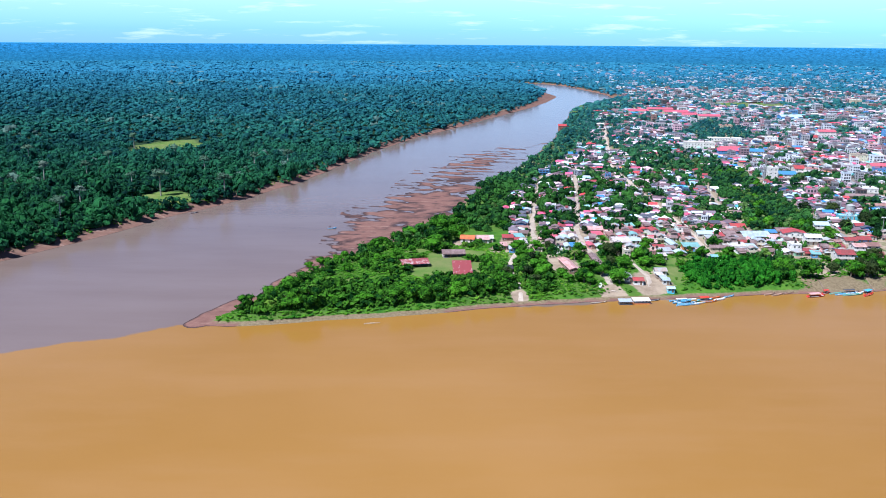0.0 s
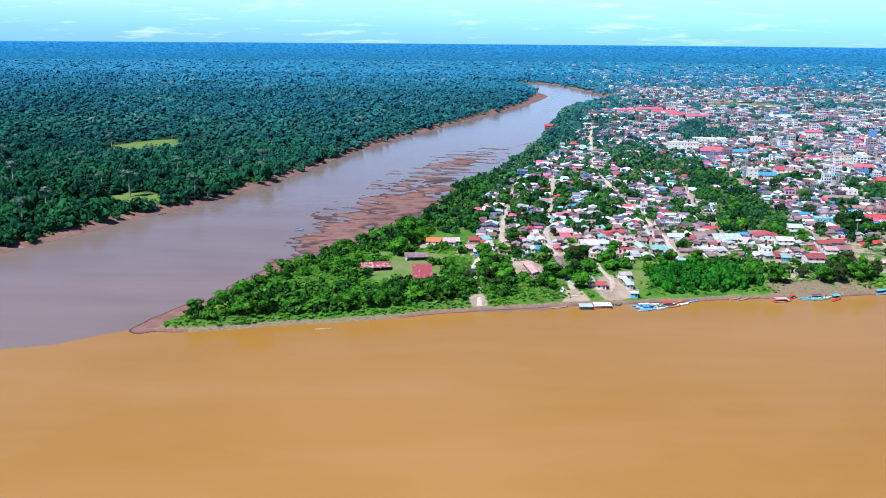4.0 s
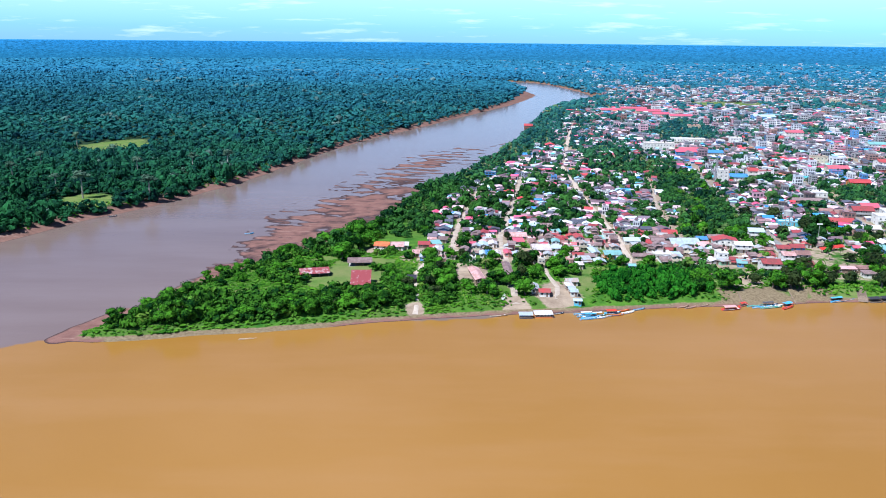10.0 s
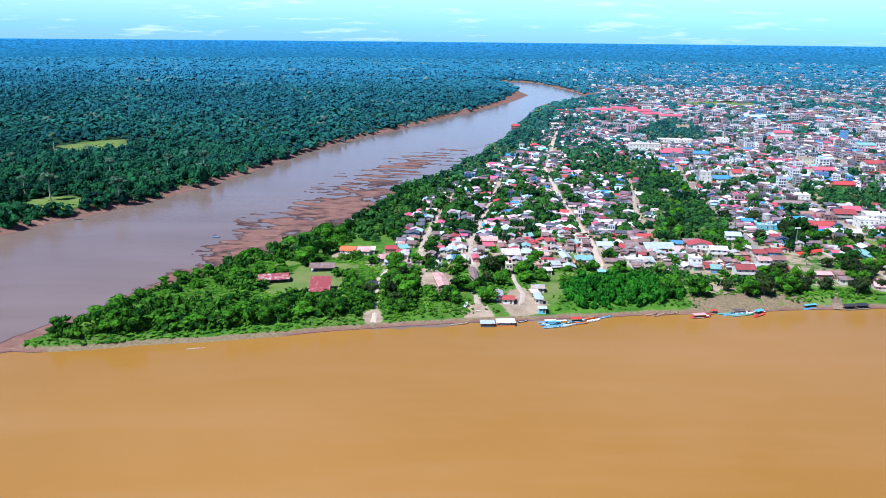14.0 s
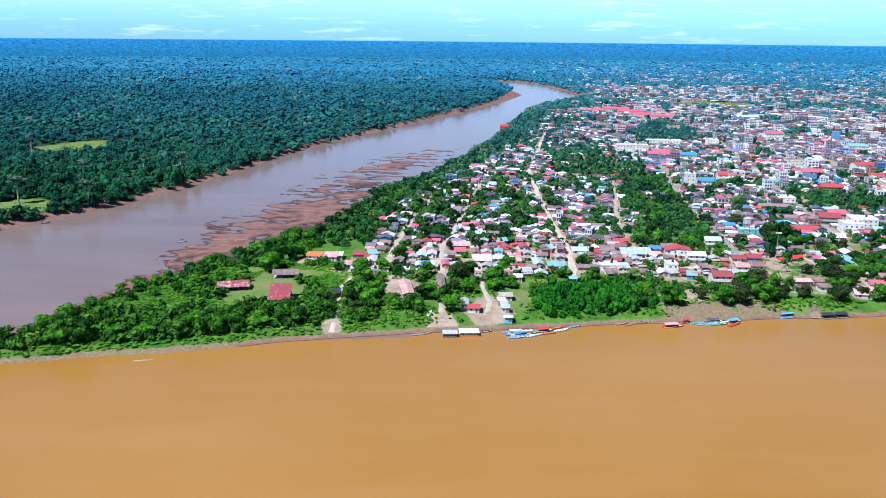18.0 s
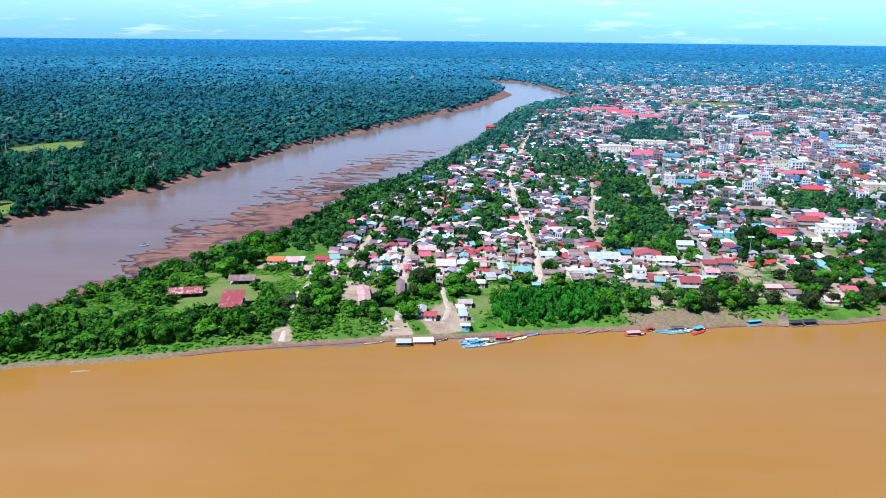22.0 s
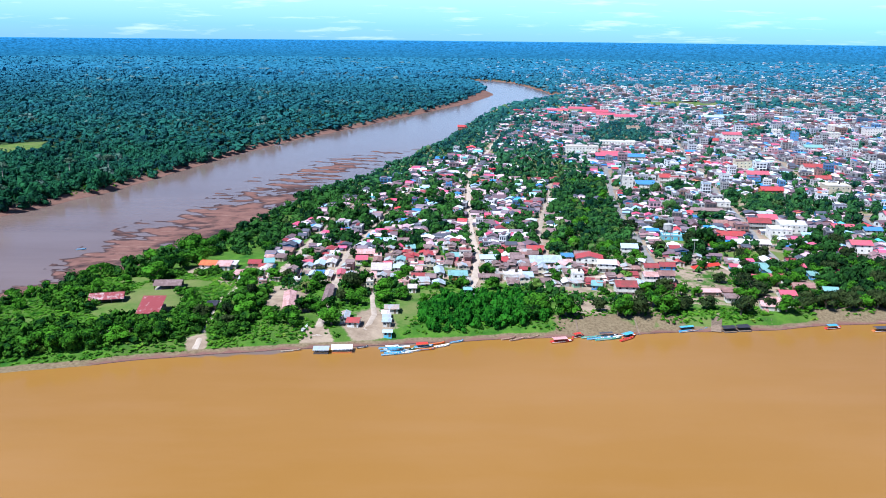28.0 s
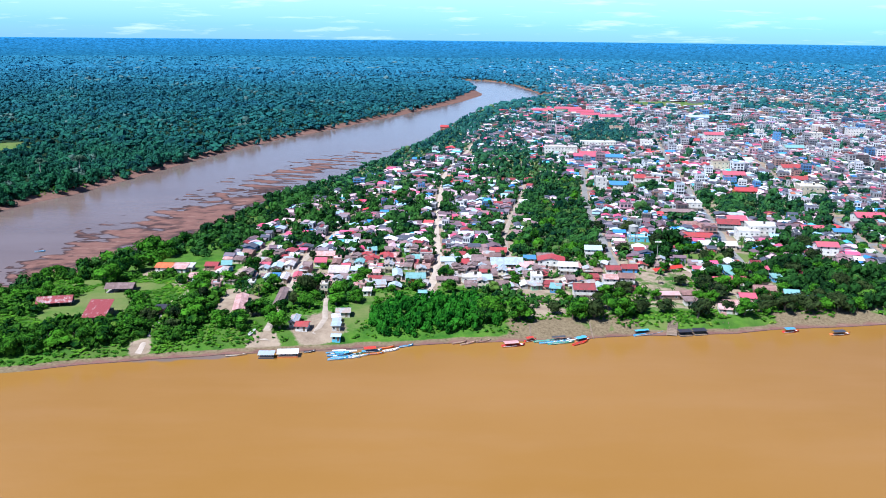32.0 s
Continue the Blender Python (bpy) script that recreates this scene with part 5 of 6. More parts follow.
def clear_of_houses(p, gap):
    keep = np.ones(len(p), bool)
    near = PLOTS[PLOTS[:, 1] < 1400]
    for i in range(0, len(p), 400):
        q = p[i:i + 400]
        dd = np.hypot(q[:, None, 0] - near[None, :, 0], q[:, None, 1] - near[None, :, 1]).min(1)
        keep[i:i + 400] = dd > gap
    for x, y, r in taken:
        keep &= np.hypot(p[:, 0] - x, p[:, 1] - y) > r + gap * 0.6
    return keep


# trees that stand out, along the shore and the point: x, y, size
for x, y, s in SHORE_TREES:
    if np.hypot(x - 10, y - 430) < 10 or np.hypot(x - 16, y - 477) < 3:
        s = 0.75
    if x < 8 and y > 500:
        x, s = x + 5, s * 1.15
    plant(x, y, s, "shade" if x > 195 and rng.rand() < 0.55 else "broad")
for x, y, s in EMERGENT:
    plant(x, y, s * 0.85, "emergent")
spots = spread_points(rng, 40, 560, 420, 700, 9.0)
sx, sy = spots[:, 0], spots[:, 1]
ok = in_sight(spots, 10) & (shore(sx, sy) > 15) & on_east(sx, sy) & (road_gap(sx, sy) > 2.5) & (meadow(sx, sy) < 0.3) & ~inside(GROVE, sx, sy)
ok &= clear_of_houses(spots, 4.6) & (fuzz(sx, sy, 35, 2) > 0.42)
ok &= np.hypot(sx - 66, sy - 472) > 14
ok &= ~((np.abs(sx - 110) < 10) & (sy < 470))
spots = spots[ok]
spots = spots[np.argsort(spots[:, 1])]
FIRST = max(0, 284 - len(SHORE_TREES))
for x, y in spots[:FIRST]:
    plant(x, y, rng.uniform(0.55, 1.05), "palm" if rng.rand() < 0.16 else "shade" if rng.rand() < 0.3 else "tall" if rng.rand() < 0.12 else "broad")
p = [spots[FIRST:]]
q = np.concatenate([spread_points(rng, -60, 700, 500, 1400, 7.6)])
q = q[in_sight(q, 10) & on_east(q[:, 0], q[:, 1]) & (shore(q[:, 0], q[:, 1]) > 3) & (road_gap(q[:, 0], q[:, 1]) > 2) & (meadow(q[:, 0], q[:, 1]) < 0.3)]
bank = reach(EAST, q[:, 0], q[:, 1])
gap = inside(BELT, q[:, 0], q[:, 1]) & (fuzz(q[:, 0], q[:, 1], 34, 3) < 0.40)
thick = ~gap & (((town_share(q[:, 0], q[:, 1]) < 0.3) & (np.hypot(q[:, 0] - 290, q[:, 1] - 513) > 26)) | inside(BELT, q[:, 0], q[:, 1]) | inside(SCHOOL_WOOD, q[:, 0], q[:, 1]) | (bank < np.interp(q[:, 1], [500, 545, 700, 1000, 1400], [16, 34, 38, 46, 60])))
q = q[thick | (clear_of_houses(q, 3.9) & (fuzz(q[:, 0], q[:, 1], 50, 2) > 0.38))]
q = q[(q[:, 1] > 560) | ((q[:, 0] < 50) & (reach(EAST, q[:, 0], q[:, 1]) < np.interp(q[:, 1], [500, 520, 545], [13, 15, 26])))]
q = q[(q[:, 1] > 580) | clear_of_houses(q, 4.5)]
p = np.concatenate([*p, q])
woods("town_trees", "green broadleaf trees behind the first houses", MID_KINDS, p[p[:, 1] > 780], M_TOWN, rng, (6, 13), 0.72, 0.1)
p = p[p[:, 1] <= 780]
woods("town_trees", "green broadleaf trees between houses and along the bank", NEAR_KINDS, p, M_TOWN, rng, (5.5, 14), 0.75, 0.1)
q = spread_points(rng, 150, 2700, 1400, 3100, 12.5)
q = q[in_sight(q, 10) & on_east(q[:, 0], q[:, 1]) & (shore(q[:, 0], q[:, 1]) > 8) & (meadow(q[:, 0], q[:, 1]) < 0.3) & ((q[:, 0] > 420) | (q[:, 1] < 2000))]
q = q[rng.rand(len(q)) < 1.0 - 0.9 * town_share(q[:, 0], q[:, 1])]
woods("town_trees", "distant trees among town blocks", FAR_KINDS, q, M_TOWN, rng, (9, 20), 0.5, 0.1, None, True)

# small garden trees in the gaps between houses
q = spread_points(rng, 46, 470, 470, 860, 4.6)
q = q[in_sight(q, 10) & on_east(q[:, 0], q[:, 1]) & (shore(q[:, 0], q[:, 1]) > 14) & (road_gap(q[:, 0], q[:, 1]) > 1.4) & (meadow(q[:, 0], q[:, 1]) < 0.3)]
q = q[(np.hypot(q[:, 0] - 66, q[:, 1] - 472) > 14) & (np.hypot(q[:, 0] - 240, q[:, 1] - 480) > 10) & ~((np.abs(q[:, 0] - 110) < 9) & (q[:, 1] < 480))]
q = q[clear_of_houses(q, 3.7) & (fuzz(q[:, 0], q[:, 1], 24, 2) > 0.44)]
woods("garden_trees", "small dark green garden trees between the houses", MID_KINDS, q, M_TOWN, rng, (3.6, 7.5), 0.85, 0.1)

# the dense grove by the landing, one mass of small leaves
q = spread_points(rng, 128, 200, 428, 490, 3.3)
q = q[inside(GROVE, q[:, 0], q[:, 1])]
woods("grove", "dense bright green grove of leafy trees above the bank", NEAR_KINDS, q, M_GROVE, rng, (5.0, 7.6), 1.1, 0.1, 0.5 + 0 * q[:, 0])

# palms and tall trees in the wooded strip and on the slope
q = np.concatenate([spread_points(rng, 205, 292, 535, 800, 11.0), spread_points(rng, 262, 400, 470, 600, 12.0)])
q = q[(inside(BELT, q[:, 0], q[:, 1]) | (q[:, 0] > 262) & (q[:, 1] < 600)) & (road_gap(q[:, 0], q[:, 1]) > 2) & (shore(q[:, 0], q[:, 1]) > 16) & clear_of_houses(q, 4.0)]
q = q[rng.permutation(len(q))[:95]]
for x, y in q:
    plant(x, y, rng.uniform(0.75, 1.15), "palm" if rng.rand() < 0.55 else "tall")

# dense dark trees on the slope east of the landing and below the town square
DARK_WOODS = [
    np.array([(338, 527), (347, 551), (385, 624), (393, 593), (380, 545), (396, 528), (470, 520), (470, 492), (400, 482), (362, 468), (346, 466), (352, 490), (342, 505)], float),
    np.array([(261, 528), (272, 552), (285, 575), (302, 600), (318, 588), (308, 556), (296, 546), (280, 540)], float),
    np.array([(307, 514), (318, 540), (346, 557), (340, 527), (328, 490)], float),
]
q = spread_points(rng, 255, 475, 460, 630, 6.0)
q = q[np.any([inside(w, q[:, 0], q[:, 1]) for w in DARK_WOODS], 0) & (road_gap(q[:, 0], q[:, 1]) > 2.5)]
q = q[clear_of_houses(q, 4.2)]
woods("grove", "dense dark green trees on the slope below the town", NEAR_KINDS, q, M_RIM, rng, (7, 12.5), 0.85, 0.1)

# scrub and tall grass on the point
q = spread_points(rng, -112, 60, 380, 520, 2.1)
d = shore(q[:, 0], q[:, 1])
q = q[on_east(q[:, 0], q[:, 1]) & (d > 4.2) & (meadow(q[:, 0], q[:, 1]) < 0.6) & (road_gap(q[:, 0], q[:, 1]) > 0.8) & (np.hypot(q[:, 0] - 40, q[:, 1] - 420) > 6)]
keep = np.ones(len(q), bool)
for x, y, r in taken:
    keep &= np.hypot(q[:, 0] - x, q[:, 1] - y) > r + 1.5
q = q[keep]
BUSH_KINDS = [crown(rng, 3, 7, 0.8, 0.15) for _ in range(8)]
bushy = (rng.rand(len(q)) < 0.85) & (fuzz(q[:, 0], q[:, 1], 26, 3) > 0.43) & (shore(q[:, 0], q[:, 1]) > 9)
woods("scrub", "green scrub covering parts of the point", BUSH_KINDS, q[bushy], M_BUSH, rng, (3.0, 7.4), 0.72, 0.1)
q = q[~bushy]
woods("tall_grass", "bright yellow-green tall grass covering the point", BUSH_KINDS, q, M_GRASSES, rng, (2.2, 4.4), 0.24, 0.1, fuzz(q[:, 0], q[:, 1], 18, 3))
q = np.concatenate([spread_points(rng, 44, 420, 415, 520, 2.6), spread_points(rng, -420, 60, 380, 900, 4.0)])
d = shore(q[:, 0], q[:, 1])
q = q[in_sight(q, 10) & (d > 6.5) & (d < 24) & (fuzz(q[:, 0], q[:, 1], 28, 2) > 0.46) & (q[:, 0] > -420) & ((q[:, 0] > 44) | (q[:, 0] < -120)) & (road_gap(q[:, 0], q[:, 1]) > 1) & (np.hypot(q[:, 0] - 112, q[:, 1] - 440) > 16)]
q2 = spread_points(rng, 46, 345, 412, 540, 2.6)
d2 = shore(q2[:, 0], q2[:, 1])
tall_grass = (q2[:, 0] < 84) & (q2[:, 1] < 446)
keep = (d2 > 5) & (tall_grass | (fuzz(q2[:, 0], q2[:, 1], 16, 3) > 0.53)) & (road_gap(q2[:, 0], q2[:, 1]) > 0.8) & (np.hypot(q2[:, 0] - 110, q2[:, 1] - 440) > 14) & (np.hypot(q2[:, 0] - 66, q2[:, 1] - 472) > 13) & ~inside(GROVE, q2[:, 0], q2[:, 1]) & ((q2[:, 0] < 200) | (q2[:, 1] > 452)) & (clear_of_houses(q2, 3.4)) & ((q2[:, 1] < 500) | (q2[:, 0] > 262))
for x, y, r in taken:
    keep &= np.hypot(q2[:, 0] - x, q2[:, 1] - y) > r + 1
q = np.concatenate([q, q2[keep]])
woods("scrub", "bright green bushes and grass on top of the bank", BUSH_KINDS, q, M_GRASSES, rng, (1.8, 3.8), 0.42, 0.1)

# ---- on the water and along the shore ----
PAINTS = {
    "blue": plain("boat_blue", (0.10, 0.38, 0.62), (0.08, 0.27, 0.45), 1.5, 0.5),
    "white": plain("boat_white", (0.75, 0.76, 0.76), (0.55, 0.53, 0.5), 1.5, 0.5),
    "red": plain("boat_red", (0.62, 0.045, 0.03), (0.42, 0.05, 0.04), 1.5, 0.5),
    "green": plain("boat_green", (0.10, 0.40, 0.30), (0.08, 0.28, 0.22), 1.5, 0.5),
    "orange": plain("boat_orange", (0.66, 0.20, 0.05), (0.45, 0.14, 0.05), 1.5, 0.5),
    "wood": plain("boat_wood", (0.42, 0.30, 0.19), (0.27, 0.19, 0.12), 1.5, 0.8),
    "pink": plain("boat_pink", (0.66, 0.36, 0.36), (0.5, 0.25, 0.25), 1.5, 0.6),
    "dark": plain("boat_dark", (0.05, 0.06, 0.09), (0.08, 0.07, 0.07), 1.5, 0.6),
}


def hull(length, beam, deep=0.7):
    """A long river canoe: a hollow loft from stern to lifted bow."""
    n, vs, fs = 13, [], []
    for i in range(n):
        t = i / (n - 1)
        w = beam / 2 * min(1.0, 0.72 + t * 1.2) * (1 - max(0, (t - 0.55) / 0.45) ** 2.0) + 0.03
        lift = 0.55 * max(0, (t - 0.6) / 0.4) ** 2
        x = (t - 0.5) * length
        for y, z in ((-w, deep * 0.75 + lift), (-w * 0.7, lift * 0.7 - 0.12), (w * 0.7, lift * 0.7 - 0.12), (w, deep * 0.75 + lift), (w * 0.86, deep * 0.72 + lift), (w * 0.55, 0.12 + lift), (-w * 0.55, 0.12 + lift), (-w * 0.86, deep * 0.72 + lift)):
            vs.append((x, y, z))
    for i in range(n - 1):
        for k in range(8):
            a, b = i * 8 + k, i * 8 + (k + 1) % 8
            fs.append((a, a + 8, b + 8, b))
    fs += [tuple(range(8)), tuple(range((n - 1) * 8, n * 8))[::-1]]
    s = Shape()
    s.v, s.f = vs, fs
    return s


def boat(x, y, length, beam, turn, paint, cover="", label="", trim="white"):
    base = new("river_boat")
    base.matrix_world = pose(x, y, 0.02, 0, 0, turn)
    part("hull", hull(length, beam), PAINTS[paint], base)
    for k in (-0.3, -0.1, 0.1):
        part("bench", Shape().box(k * length - 0.15, k * length + 0.15, -beam * 0.38, beam * 0.38, 0.36, 0.42), M_WOOD, base)
    part("gunwale_stripe", Shape().box(-length * 0.49, length * 0.1, -beam / 2 - 0.05, -beam / 2 + 0.03, 0.40, 0.56), PAINTS[trim], base)
    part("bow_deck", Shape().box(length * 0.3, length * 0.4, -beam * 0.32, beam * 0.32, 0.58, 0.64), PAINTS[trim], base)
    if cover:
        a, b = -length * 0.42, length * 0.2
        for px in np.linspace(a + 0.2, b - 0.2, 4):
            for py in (-beam * 0.46, beam * 0.46):
                part("post", Shape().box(px - 0.04, px + 0.04, py - 0.04, py + 0.04, 0.3, 1.9), M_WOOD, base)
        c = Shape()
        for i in range(4):
            y0, y1 = (i / 4 - 0.5) * beam * 1.2, ((i + 1) / 4 - 0.5) * beam * 1.2
            z0, z1 = 2.15 - 0.3 * (abs(i / 4 - 0.5) * 2) ** 2, 2.15 - 0.3 * (abs((i + 1) / 4 - 0.5) * 2) ** 2
            c.slab((a, y0, z0), (b, y0, z0), (b, y1, z1), (a, y1, z1), 0.06)
        part("canopy", c, PAINTS[cover], base)
    text = f"{paint} wooden river boat" + (f" under a {cover} canopy" if cover else " lying open") + " moored at the bank"
    return tagged(base, label or text, "boat", "boats at the landing")


def float_house(x, y, w, d, turn, roof, hullpaint, wallmat, label):
    base = new("floating_house")
    base.matrix_world = pose(x, y, 0, 0, 0, turn)
    part("pontoon", Shape().box(-w / 2, w / 2, -d / 2, d / 2, -0.3, 0.55), PAINTS[hullpaint], base)
    part("deck", Shape().box(-w / 2 + 0.05, w / 2 - 0.05, -d / 2 + 0.05, d / 2 - 0.05, 0.55, 0.66), M_WOOD, base)
    part("cabin", Shape().box(-w / 2 + 0.8, w / 2 - 0.8, -d / 2 + 0.9, d / 2 - 0.4, 0.66, 1.75), wallmat, base)
    for px in np.linspace(-w / 2 + 0.15, w / 2 - 0.15, 5):
        part("post", Shape().box(px - 0.06, px + 0.06, -d / 2 + 0.1, -d / 2 + 0.22, 0.66, 1.8), M_WOOD, base)
    for px in np.linspace(-w / 2 + 1.6, w / 2 - 1.6, 4):
        opening(base, "window", CACHE, 0.8, 0.7, px, -d / 2 + 0.9, 0.9)
    part("roof", Shape().slab((-w / 2 - 0.3, -d / 2 - 0.3, 1.85), (w / 2 + 0.3, -d / 2 - 0.3, 1.85), (w / 2 + 0.3, d / 2 + 0.3, 2.4), (-w / 2 - 0.3, d / 2 + 0.3, 2.4), 0.1), ROOFS[roof], base)
    return tagged(base, label, "houseboat", "boats at the landing")


float_house(102.0, 416.8, 8.4, 4.2, 4, "white", "orange", WALLS["white"], "white floating house on an orange pontoon at the muddy bank")
float_house(93.4, 415.0, 6.2, 3.4, 2, "grey", "dark", WALLS["grey"], "small grey floating house beside the muddy bank")
for i, (bx, by, ln, tn, pa, co) in enumerate([
        (121.5, 420.6, 8.5, 12, "blue", ""), (124.0, 419.2, 9.0, 10, "white", "white"), (122.6, 417.6, 9.0, 14, "blue", ""), (125.6, 416.8, 9.4, 11, "white", "blue"), (124.4, 415.2, 9.0, 9, "blue", ""),
        (127.8, 414.4, 8.8, 12, "white", ""), (129.0, 418.6, 8.0, 13, "green", "white"), (131.2, 416.6, 8.5, 14, "white", ""), (126.0, 422.2, 7.6, 8, "dark", ""), (123.2, 413.2, 8.6, 12, "blue", "")]):
    boat(bx, by, ln, 1.25, tn, pa, co, trim="white" if pa != "white" else "blue")
boat(136.6, 422.6, 8.5, 2.4, 14, "blue", "red")
boat(138.0, 419.4, 7.5, 1.5, 12, "orange", "", trim="blue")
boat(144.6, 423.6, 7.4, 1.9, 26, "white")
boat(142.6, 426.4, 7.0, 1.2, 20, "orange", "", trim="red")
boat(151.0, 428.7, 6.4, 1.2, 24, "blue")
for bx, by, ln, tn in ((174.0, 433.2, 7.0, 22), (177.8, 432.4, 7.6, 26), (184.8, 435.2, 7.4, 22), (181.0, 434.6, 6.6, 24)):
    boat(bx, by, ln, 1.1, tn, "wood", "", trim="pink")
boat(197.4, 430.4, 10.5, 2.8, 12, "red", "pink")
boat(205.4, 436.6, 6.0, 1.8, 28, "red", "red")
for bx, by, ln, tn, pa, co in ((212.6, 436.4, 12.0, 14, "green", ""), (215.0, 434.6, 12.5, 14, "blue", ""), (218.6, 433.6, 12.5, 15, "green", ""), (221.4, 436.4, 12.0, 16, "white", ""), (219.0, 437.8, 10.0, 12, "dark", "dark")):
    boat(bx, by, ln, 1.4, tn, pa, co)
boat(228.4, 437.4, 8.5, 2.4, 32, "orange", "blue")
boat(227.0, 433.8, 9.0, 1.8, 36, "red", "", trim="orange")
boat(260.0, 446.0, 15.0, 1.7, 18, "blue", "", trim="white")
boat(258.0, 447.2, 11.0, 1.6, 16, "white", "blue", trim="blue")
boat(326.4, 450.6, 8.0, 2.4, 10, "red", "blue")
boat(347.8, 447.6, 9.5, 2.8, 8, "orange", "dark")
boat(83.9, 433.2, 7.0, 1.5, 78, "white", label="white boat drawn up on the bare earth slope").location.z = ht(83.9, 433.2) + 0.1
boat(80.5, 416.6, 9.0, 1.0, 14, "wood", label="long bare wooden canoe at the water's edge")
boat(110.4, 421.2, 5.0, 1.1, 20, "dark")
boat(-190, 640, 6.0, 1.0, 40, "dark", label="dark canoe adrift off the wooded bank")
boat(-78, 588, 6.0, 1.2, 18, "blue", label="blue boat stranded beside the sand flats")


def log_raft(x, y, ln, turn):
    base = new("log_raft")
    base.matrix_world = pose(x, y, 0, 0, 0, turn)
    for k, (dy, a, b) in enumerate(((-0.5, -1, 0.7), (0.0, -0.6, 1), (0.45, -0.9, 0.4))):
        s = Shape()
        for q in range(7):
            a0 = q / 7 * 6.283
            s.v += [(a * ln / 2, dy + 0.22 * math.cos(a0), 0.1 + 0.22 * math.sin(a0)), (b * ln / 2, dy + 0.16 * math.cos(a0), 0.1 + 0.16 * math.sin(a0))]
        s.f = [(2 * q, 2 * ((q + 1) % 7), 2 * ((q + 1) % 7) + 1, 2 * q + 1) for q in range(7)] + [tuple(range(0, 14, 2))[::-1], tuple(range(1, 14, 2))]
        part("log", s, PAINTS["wood"], base)
    tagged(base, "pale drifting logs on ochre water near the point", "drift logs")


log_raft(-33, 382.2, 8.0, 16)

# dark floating rafts, jetty and stair by the bank
for bx, by in ((276.4, 445.6), (283.4, 447.0)):
    base = new("pontoon_raft")
    base.matrix_world = pose(bx, by, 0, 0, 0, 10)
    part("float", Shape().box(-3, 3, -1.9, 1.9, -0.3, 0.3), PAINTS["dark"], base)
    for k in range(7):
        part("plank", Shape().box(-2.95 + k * 0.85, -2.2 + k * 0.85, -1.95, 1.95, 0.3, 0.36), M_WOOD, base)
    for px in (-2.8, 0, 2.8):
        part("post", Shape().box(px - 0.06, px + 0.06, 1.7, 1.82, 0.36, 2.0), M_WOOD, base)
    part("roof", Shape().slab((-3.2, -1.2, 1.9), (3.2, -1.2, 1.9), (3.2, 2.1, 2.3), (-3.2, 2.1, 2.3), 0.08), ROOFS["black"], base)
    tagged(base, "dark roofed raft floating beside the jetty", "raft", "rafts")


def gangway(x0, y0, z0, x1, y1, z1, w, label, rails=False):
    base = new("jetty" if not rails else "stair_ramp")
    d = Vector((x1 - x0, y1 - y0, z1 - z0))
    n = max(6, int(d.length / 1.1))
    side = Vector((-d.y, d.x, 0)).normalized() * w / 2
    a = Vector((x0, y0, z0))
    for i in range(n):
        p, q = a + d * (i / n), a + d * ((i + 0.9) / n)
        part("plank", Shape().slab(tuple(p - side), tuple(q - side), tuple(q + side), tuple(p + side), 0.15), M_WOOD if not rails else ROOFS["rust"], base)
    for sgn in (-1, 1):
        part("beam", Shape().beam(a + side * 0.9 * sgn - Vector((0, 0, 0.3)), a + d + side * 0.9 * sgn - Vector((0, 0, 0.3)), 0.25), M_WOOD, base)
        for i in range(0, n + 1, 4):
            p = a + d * (i / n) + side * 0.9 * sgn
            part("pile", Shape().box(p.x - 0.12, p.x + 0.12, p.y - 0.12, p.y + 0.12, -1.0, p.z + (0.9 if rails else -0.1)), M_WOOD, base)
    tagged(base, label, "jetty" if not rails else "stairway")


gangway(274.6, 459.0, 4.4, 269.8, 444.0, 0.5, 4.6, "weathered brown plank jetty running down into the river")
gangway(299.4, 464.0, 5.2, 297.2, 451.0, 0.6, 2.6, "rusty sloping gangway from the bank to the water", True)
for gx, gy in ((206, 436), (234, 440)):
    base = new("mooring_walkway")
    n = 8
    for i in range(n):
        yy = gy + i * 1.5
        part("plank", Shape().slab((gx - 0.35, yy, ht(gx, yy) + 0.25), (gx + 0.35, yy, ht(gx, yy) + 0.25), (gx + 0.35, yy + 1.45, ht(gx, yy + 1.45) + 0.25), (gx - 0.35, yy + 1.45, ht(gx, yy + 1.45) + 0.25), 0.4), M_WOOD, base)
    tagged(base, "narrow brown plank walkway down the muddy bank", "walkway", "bank walkways")

# ---- masts and towers ----


def lattice(x, y, tall, base_w, top_w, mat, label, tank=False, lamps=False):
    base = new("water_tower" if tank else "radio_mast")
    z = ht(x, y)
    base.matrix_world = pose(x, y, z)
    corners = [(-1, -1), (1, -1), (1, 1), (-1, 1)]
    for cx, cy in corners:
        part("leg", Shape().beam((cx * base_w / 2, cy * base_w / 2, -0.3), (cx * top_w / 2, cy * top_w / 2, tall), 0.28), mat, base)
    levels = max(4, int(tall / 3))
    for i in range(levels):
        t0, t1 = i / levels, (i + 1) / levels
        w0, w1 = base_w + (top_w - base_w) * t0, base_w + (top_w - base_w) * t1
        for (ax, ay), (bx, by) in zip(corners, corners[1:] + corners[:1]):
            part("brace", Shape().beam((ax * w0 / 2, ay * w0 / 2, tall * t0), (bx * w1 / 2, by * w1 / 2, tall * t1), 0.14), mat, base)
    if tank:
        part("tank", Shape().rod(0, 0, tall, tall + 3.2, base_w * 0.62, 16).rod(0, 0, tall + 3.2, tall + 4.2, base_w * 0.66, 16, 0.4), WALLS["grey"], base)
    else:
        part("antenna", Shape().rod(0, 0, tall, tall + 3, 0.08), mat, base)
    return tagged(base, label, "tower" if tank else "mast")


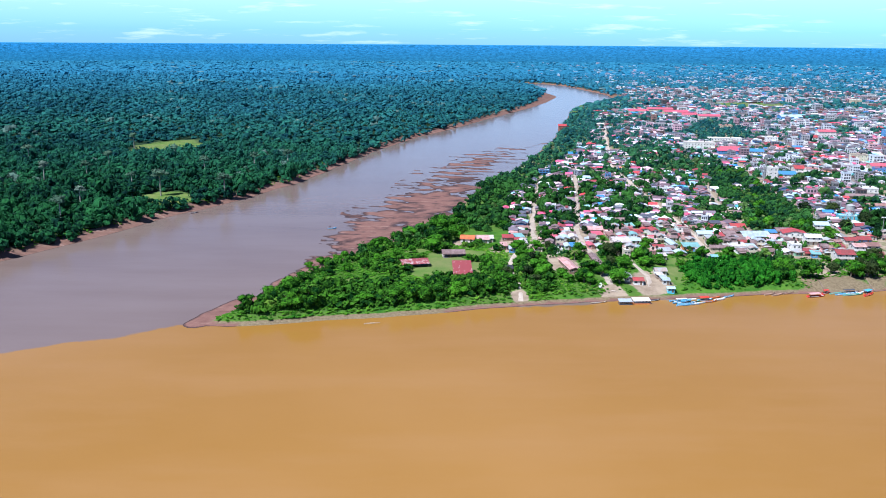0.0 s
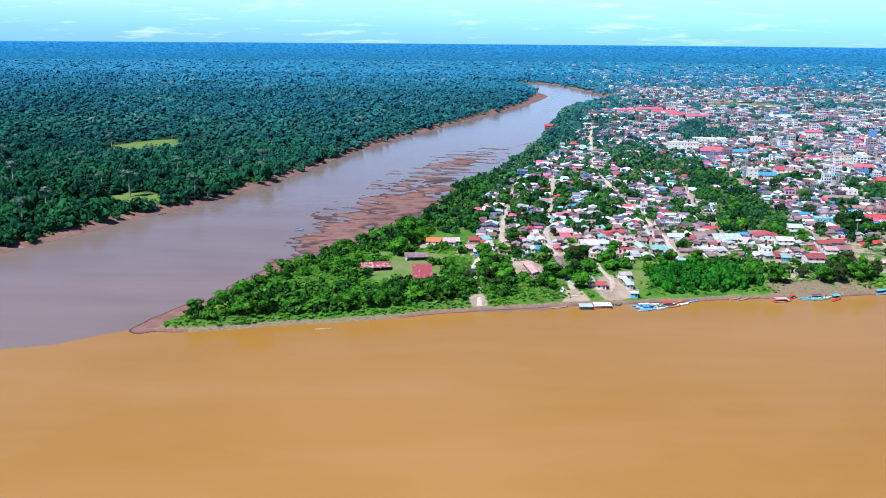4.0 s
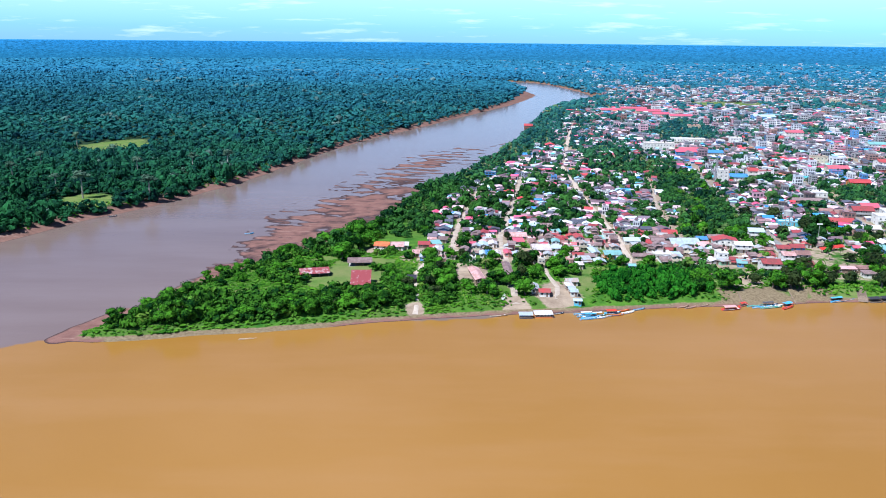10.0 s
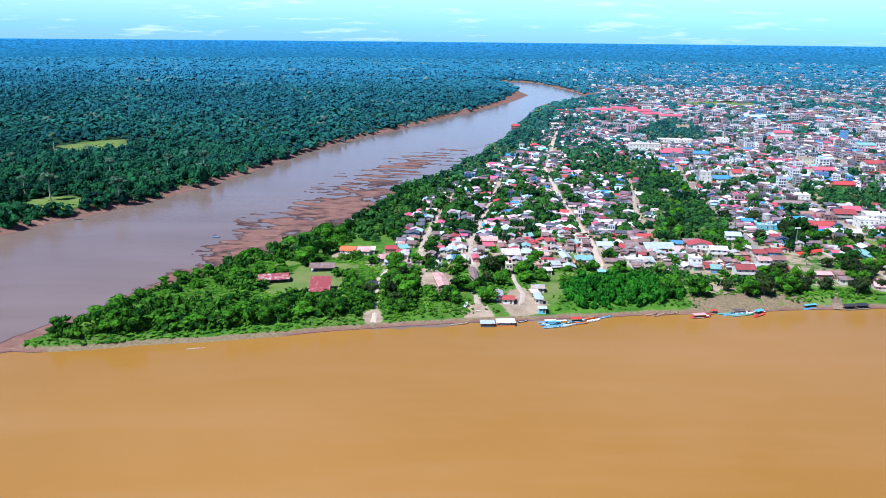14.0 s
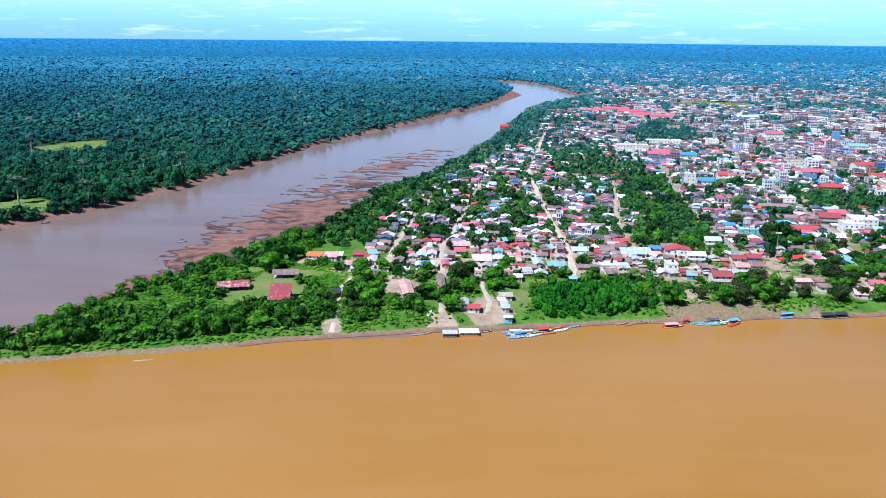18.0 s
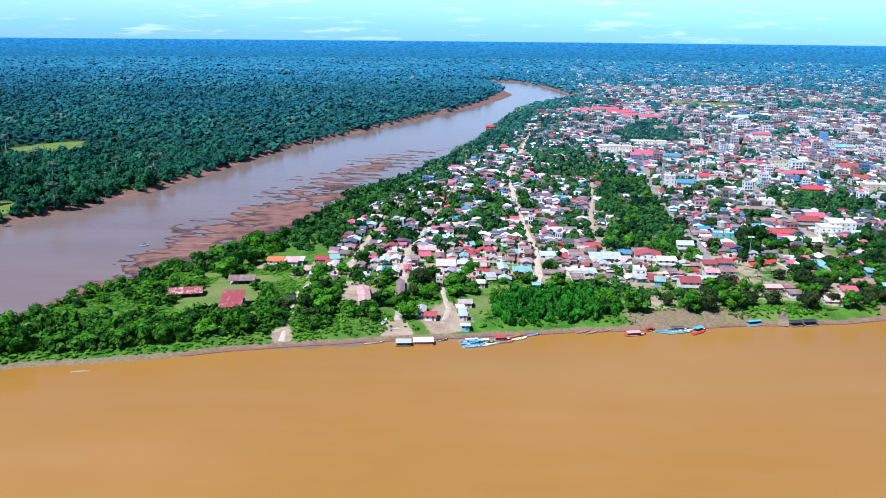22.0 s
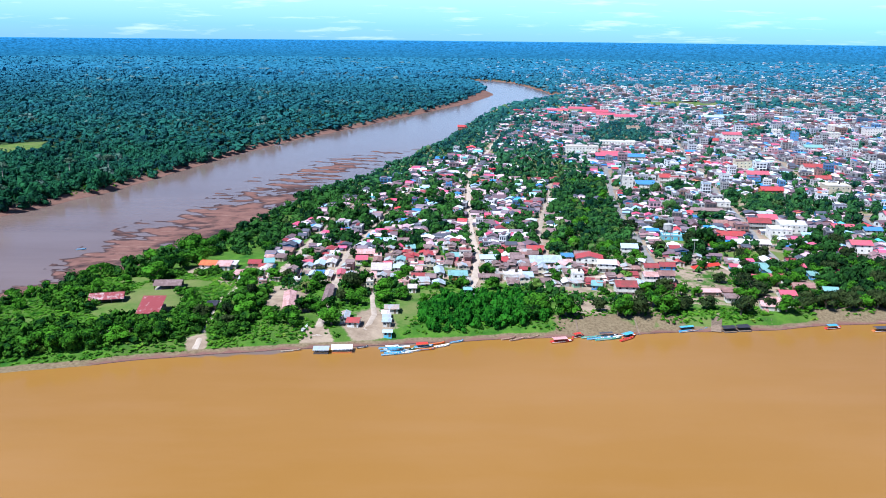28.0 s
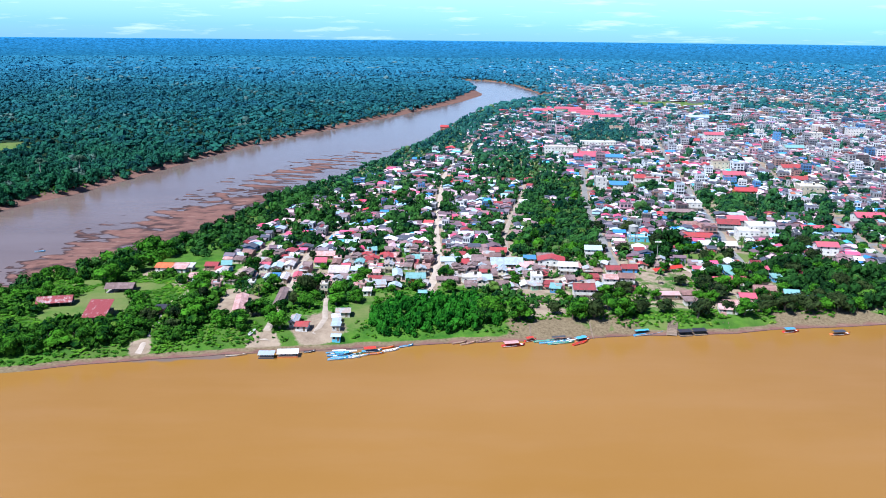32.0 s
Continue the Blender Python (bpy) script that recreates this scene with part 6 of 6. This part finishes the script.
lattice(281.5, 577.5, 11, 4.6, 4.0, WALLS["grey"], "grey water tank on a steel lattice stand", True)
lattice(294.5, 772, 22, 2.0, 0.9, WALLS["grey"], "slim steel lattice radio mast above the trees")
base = new("floodlight_mast")
base.matrix_world = pose(287.5, 543, ht(287.5, 543))
part("pole", Shape().rod(0, 0, -0.3, 14, 0.22, 10, 0.13), WALLS["grey"], base)
part("crossarm", Shape().box(-1.6, 1.6, -0.1, 0.1, 13.4, 13.6), WALLS["grey"], base)
for px in (-1.4, -0.5, 0.5, 1.4):
    part("floodlight", Shape().box(px - 0.35, px + 0.35, -0.45, -0.1, 13.2, 14.0), WALLS["white"], base)
tagged(base, "tall grey floodlight mast beside a sports ground", "floodlight")

# red sheet roof over a row of stalls along the slope
base = new("market_shelter")
for i in range(9):
    xa, xb = 281.8 + i * 2.05, 281.8 + (i + 1) * 2.05 - 0.08
    ya, yb = 523.7 + i * 1.05, 523.7 + (i + 1) * 1.05
    za, zb = ht(xa, ya), ht(xb, yb)
    part("roof_sheet", Shape().slab((xa, ya, za + 1.9), (xb, yb, zb + 1.9), (xb - 0.9, yb + 2.2, zb + 3.0), (xa - 0.9, ya + 2.2, za + 3.0), 0.1), PAINTS["red"], base)
    part("post", Shape().box(xa - 0.07, xa + 0.07, ya + 0.05, ya + 0.19, za - 0.2, za + 1.85), M_WOOD, base)
tagged(base, "long bright red sheet roof over stalls on the slope", "shelter")

# ---- landmarks of the town ----


def block(x, y, w, d, floors, roof, wall, turn=0, kind="flat", label=""):
    house(x, y, w, d, 3.2, roof, wall, kind, turn, floors, label or f"{wall} {floors}-storey building with a {roof} roof", name="building", category="building", rise=2.2 if kind != "flat" else 0)


for x, y, w, d, fl, roof, wall, kind in LANDMARKS:
    block(x, y, w, d, fl, roof, wall, -5, kind)

base = new("monument")
base.matrix_world = pose(PLAZA[0] + 6, PLAZA[1] - 4, ht(*PLAZA))
part("plinth", Shape().box(-4, 4, -4, 4, -0.3, 0.5).box(-2.4, 2.4, -2.4, 2.4, 0.5, 1.2), M_CEMENT, base)
part("column", Shape().rod(0, 0, 1.2, 9.5, 1.0, 12, 0.6), WALLS["white"], base)
part("cap", Shape().box(-1.0, 1.0, -1.0, 1.0, 9.5, 9.9).rod(0, 0, 9.9, 12.2, 0.6, 10, 0.12), WALLS["white"], base)
tagged(base, "white column monument in a tree-shaded town square", "monument")
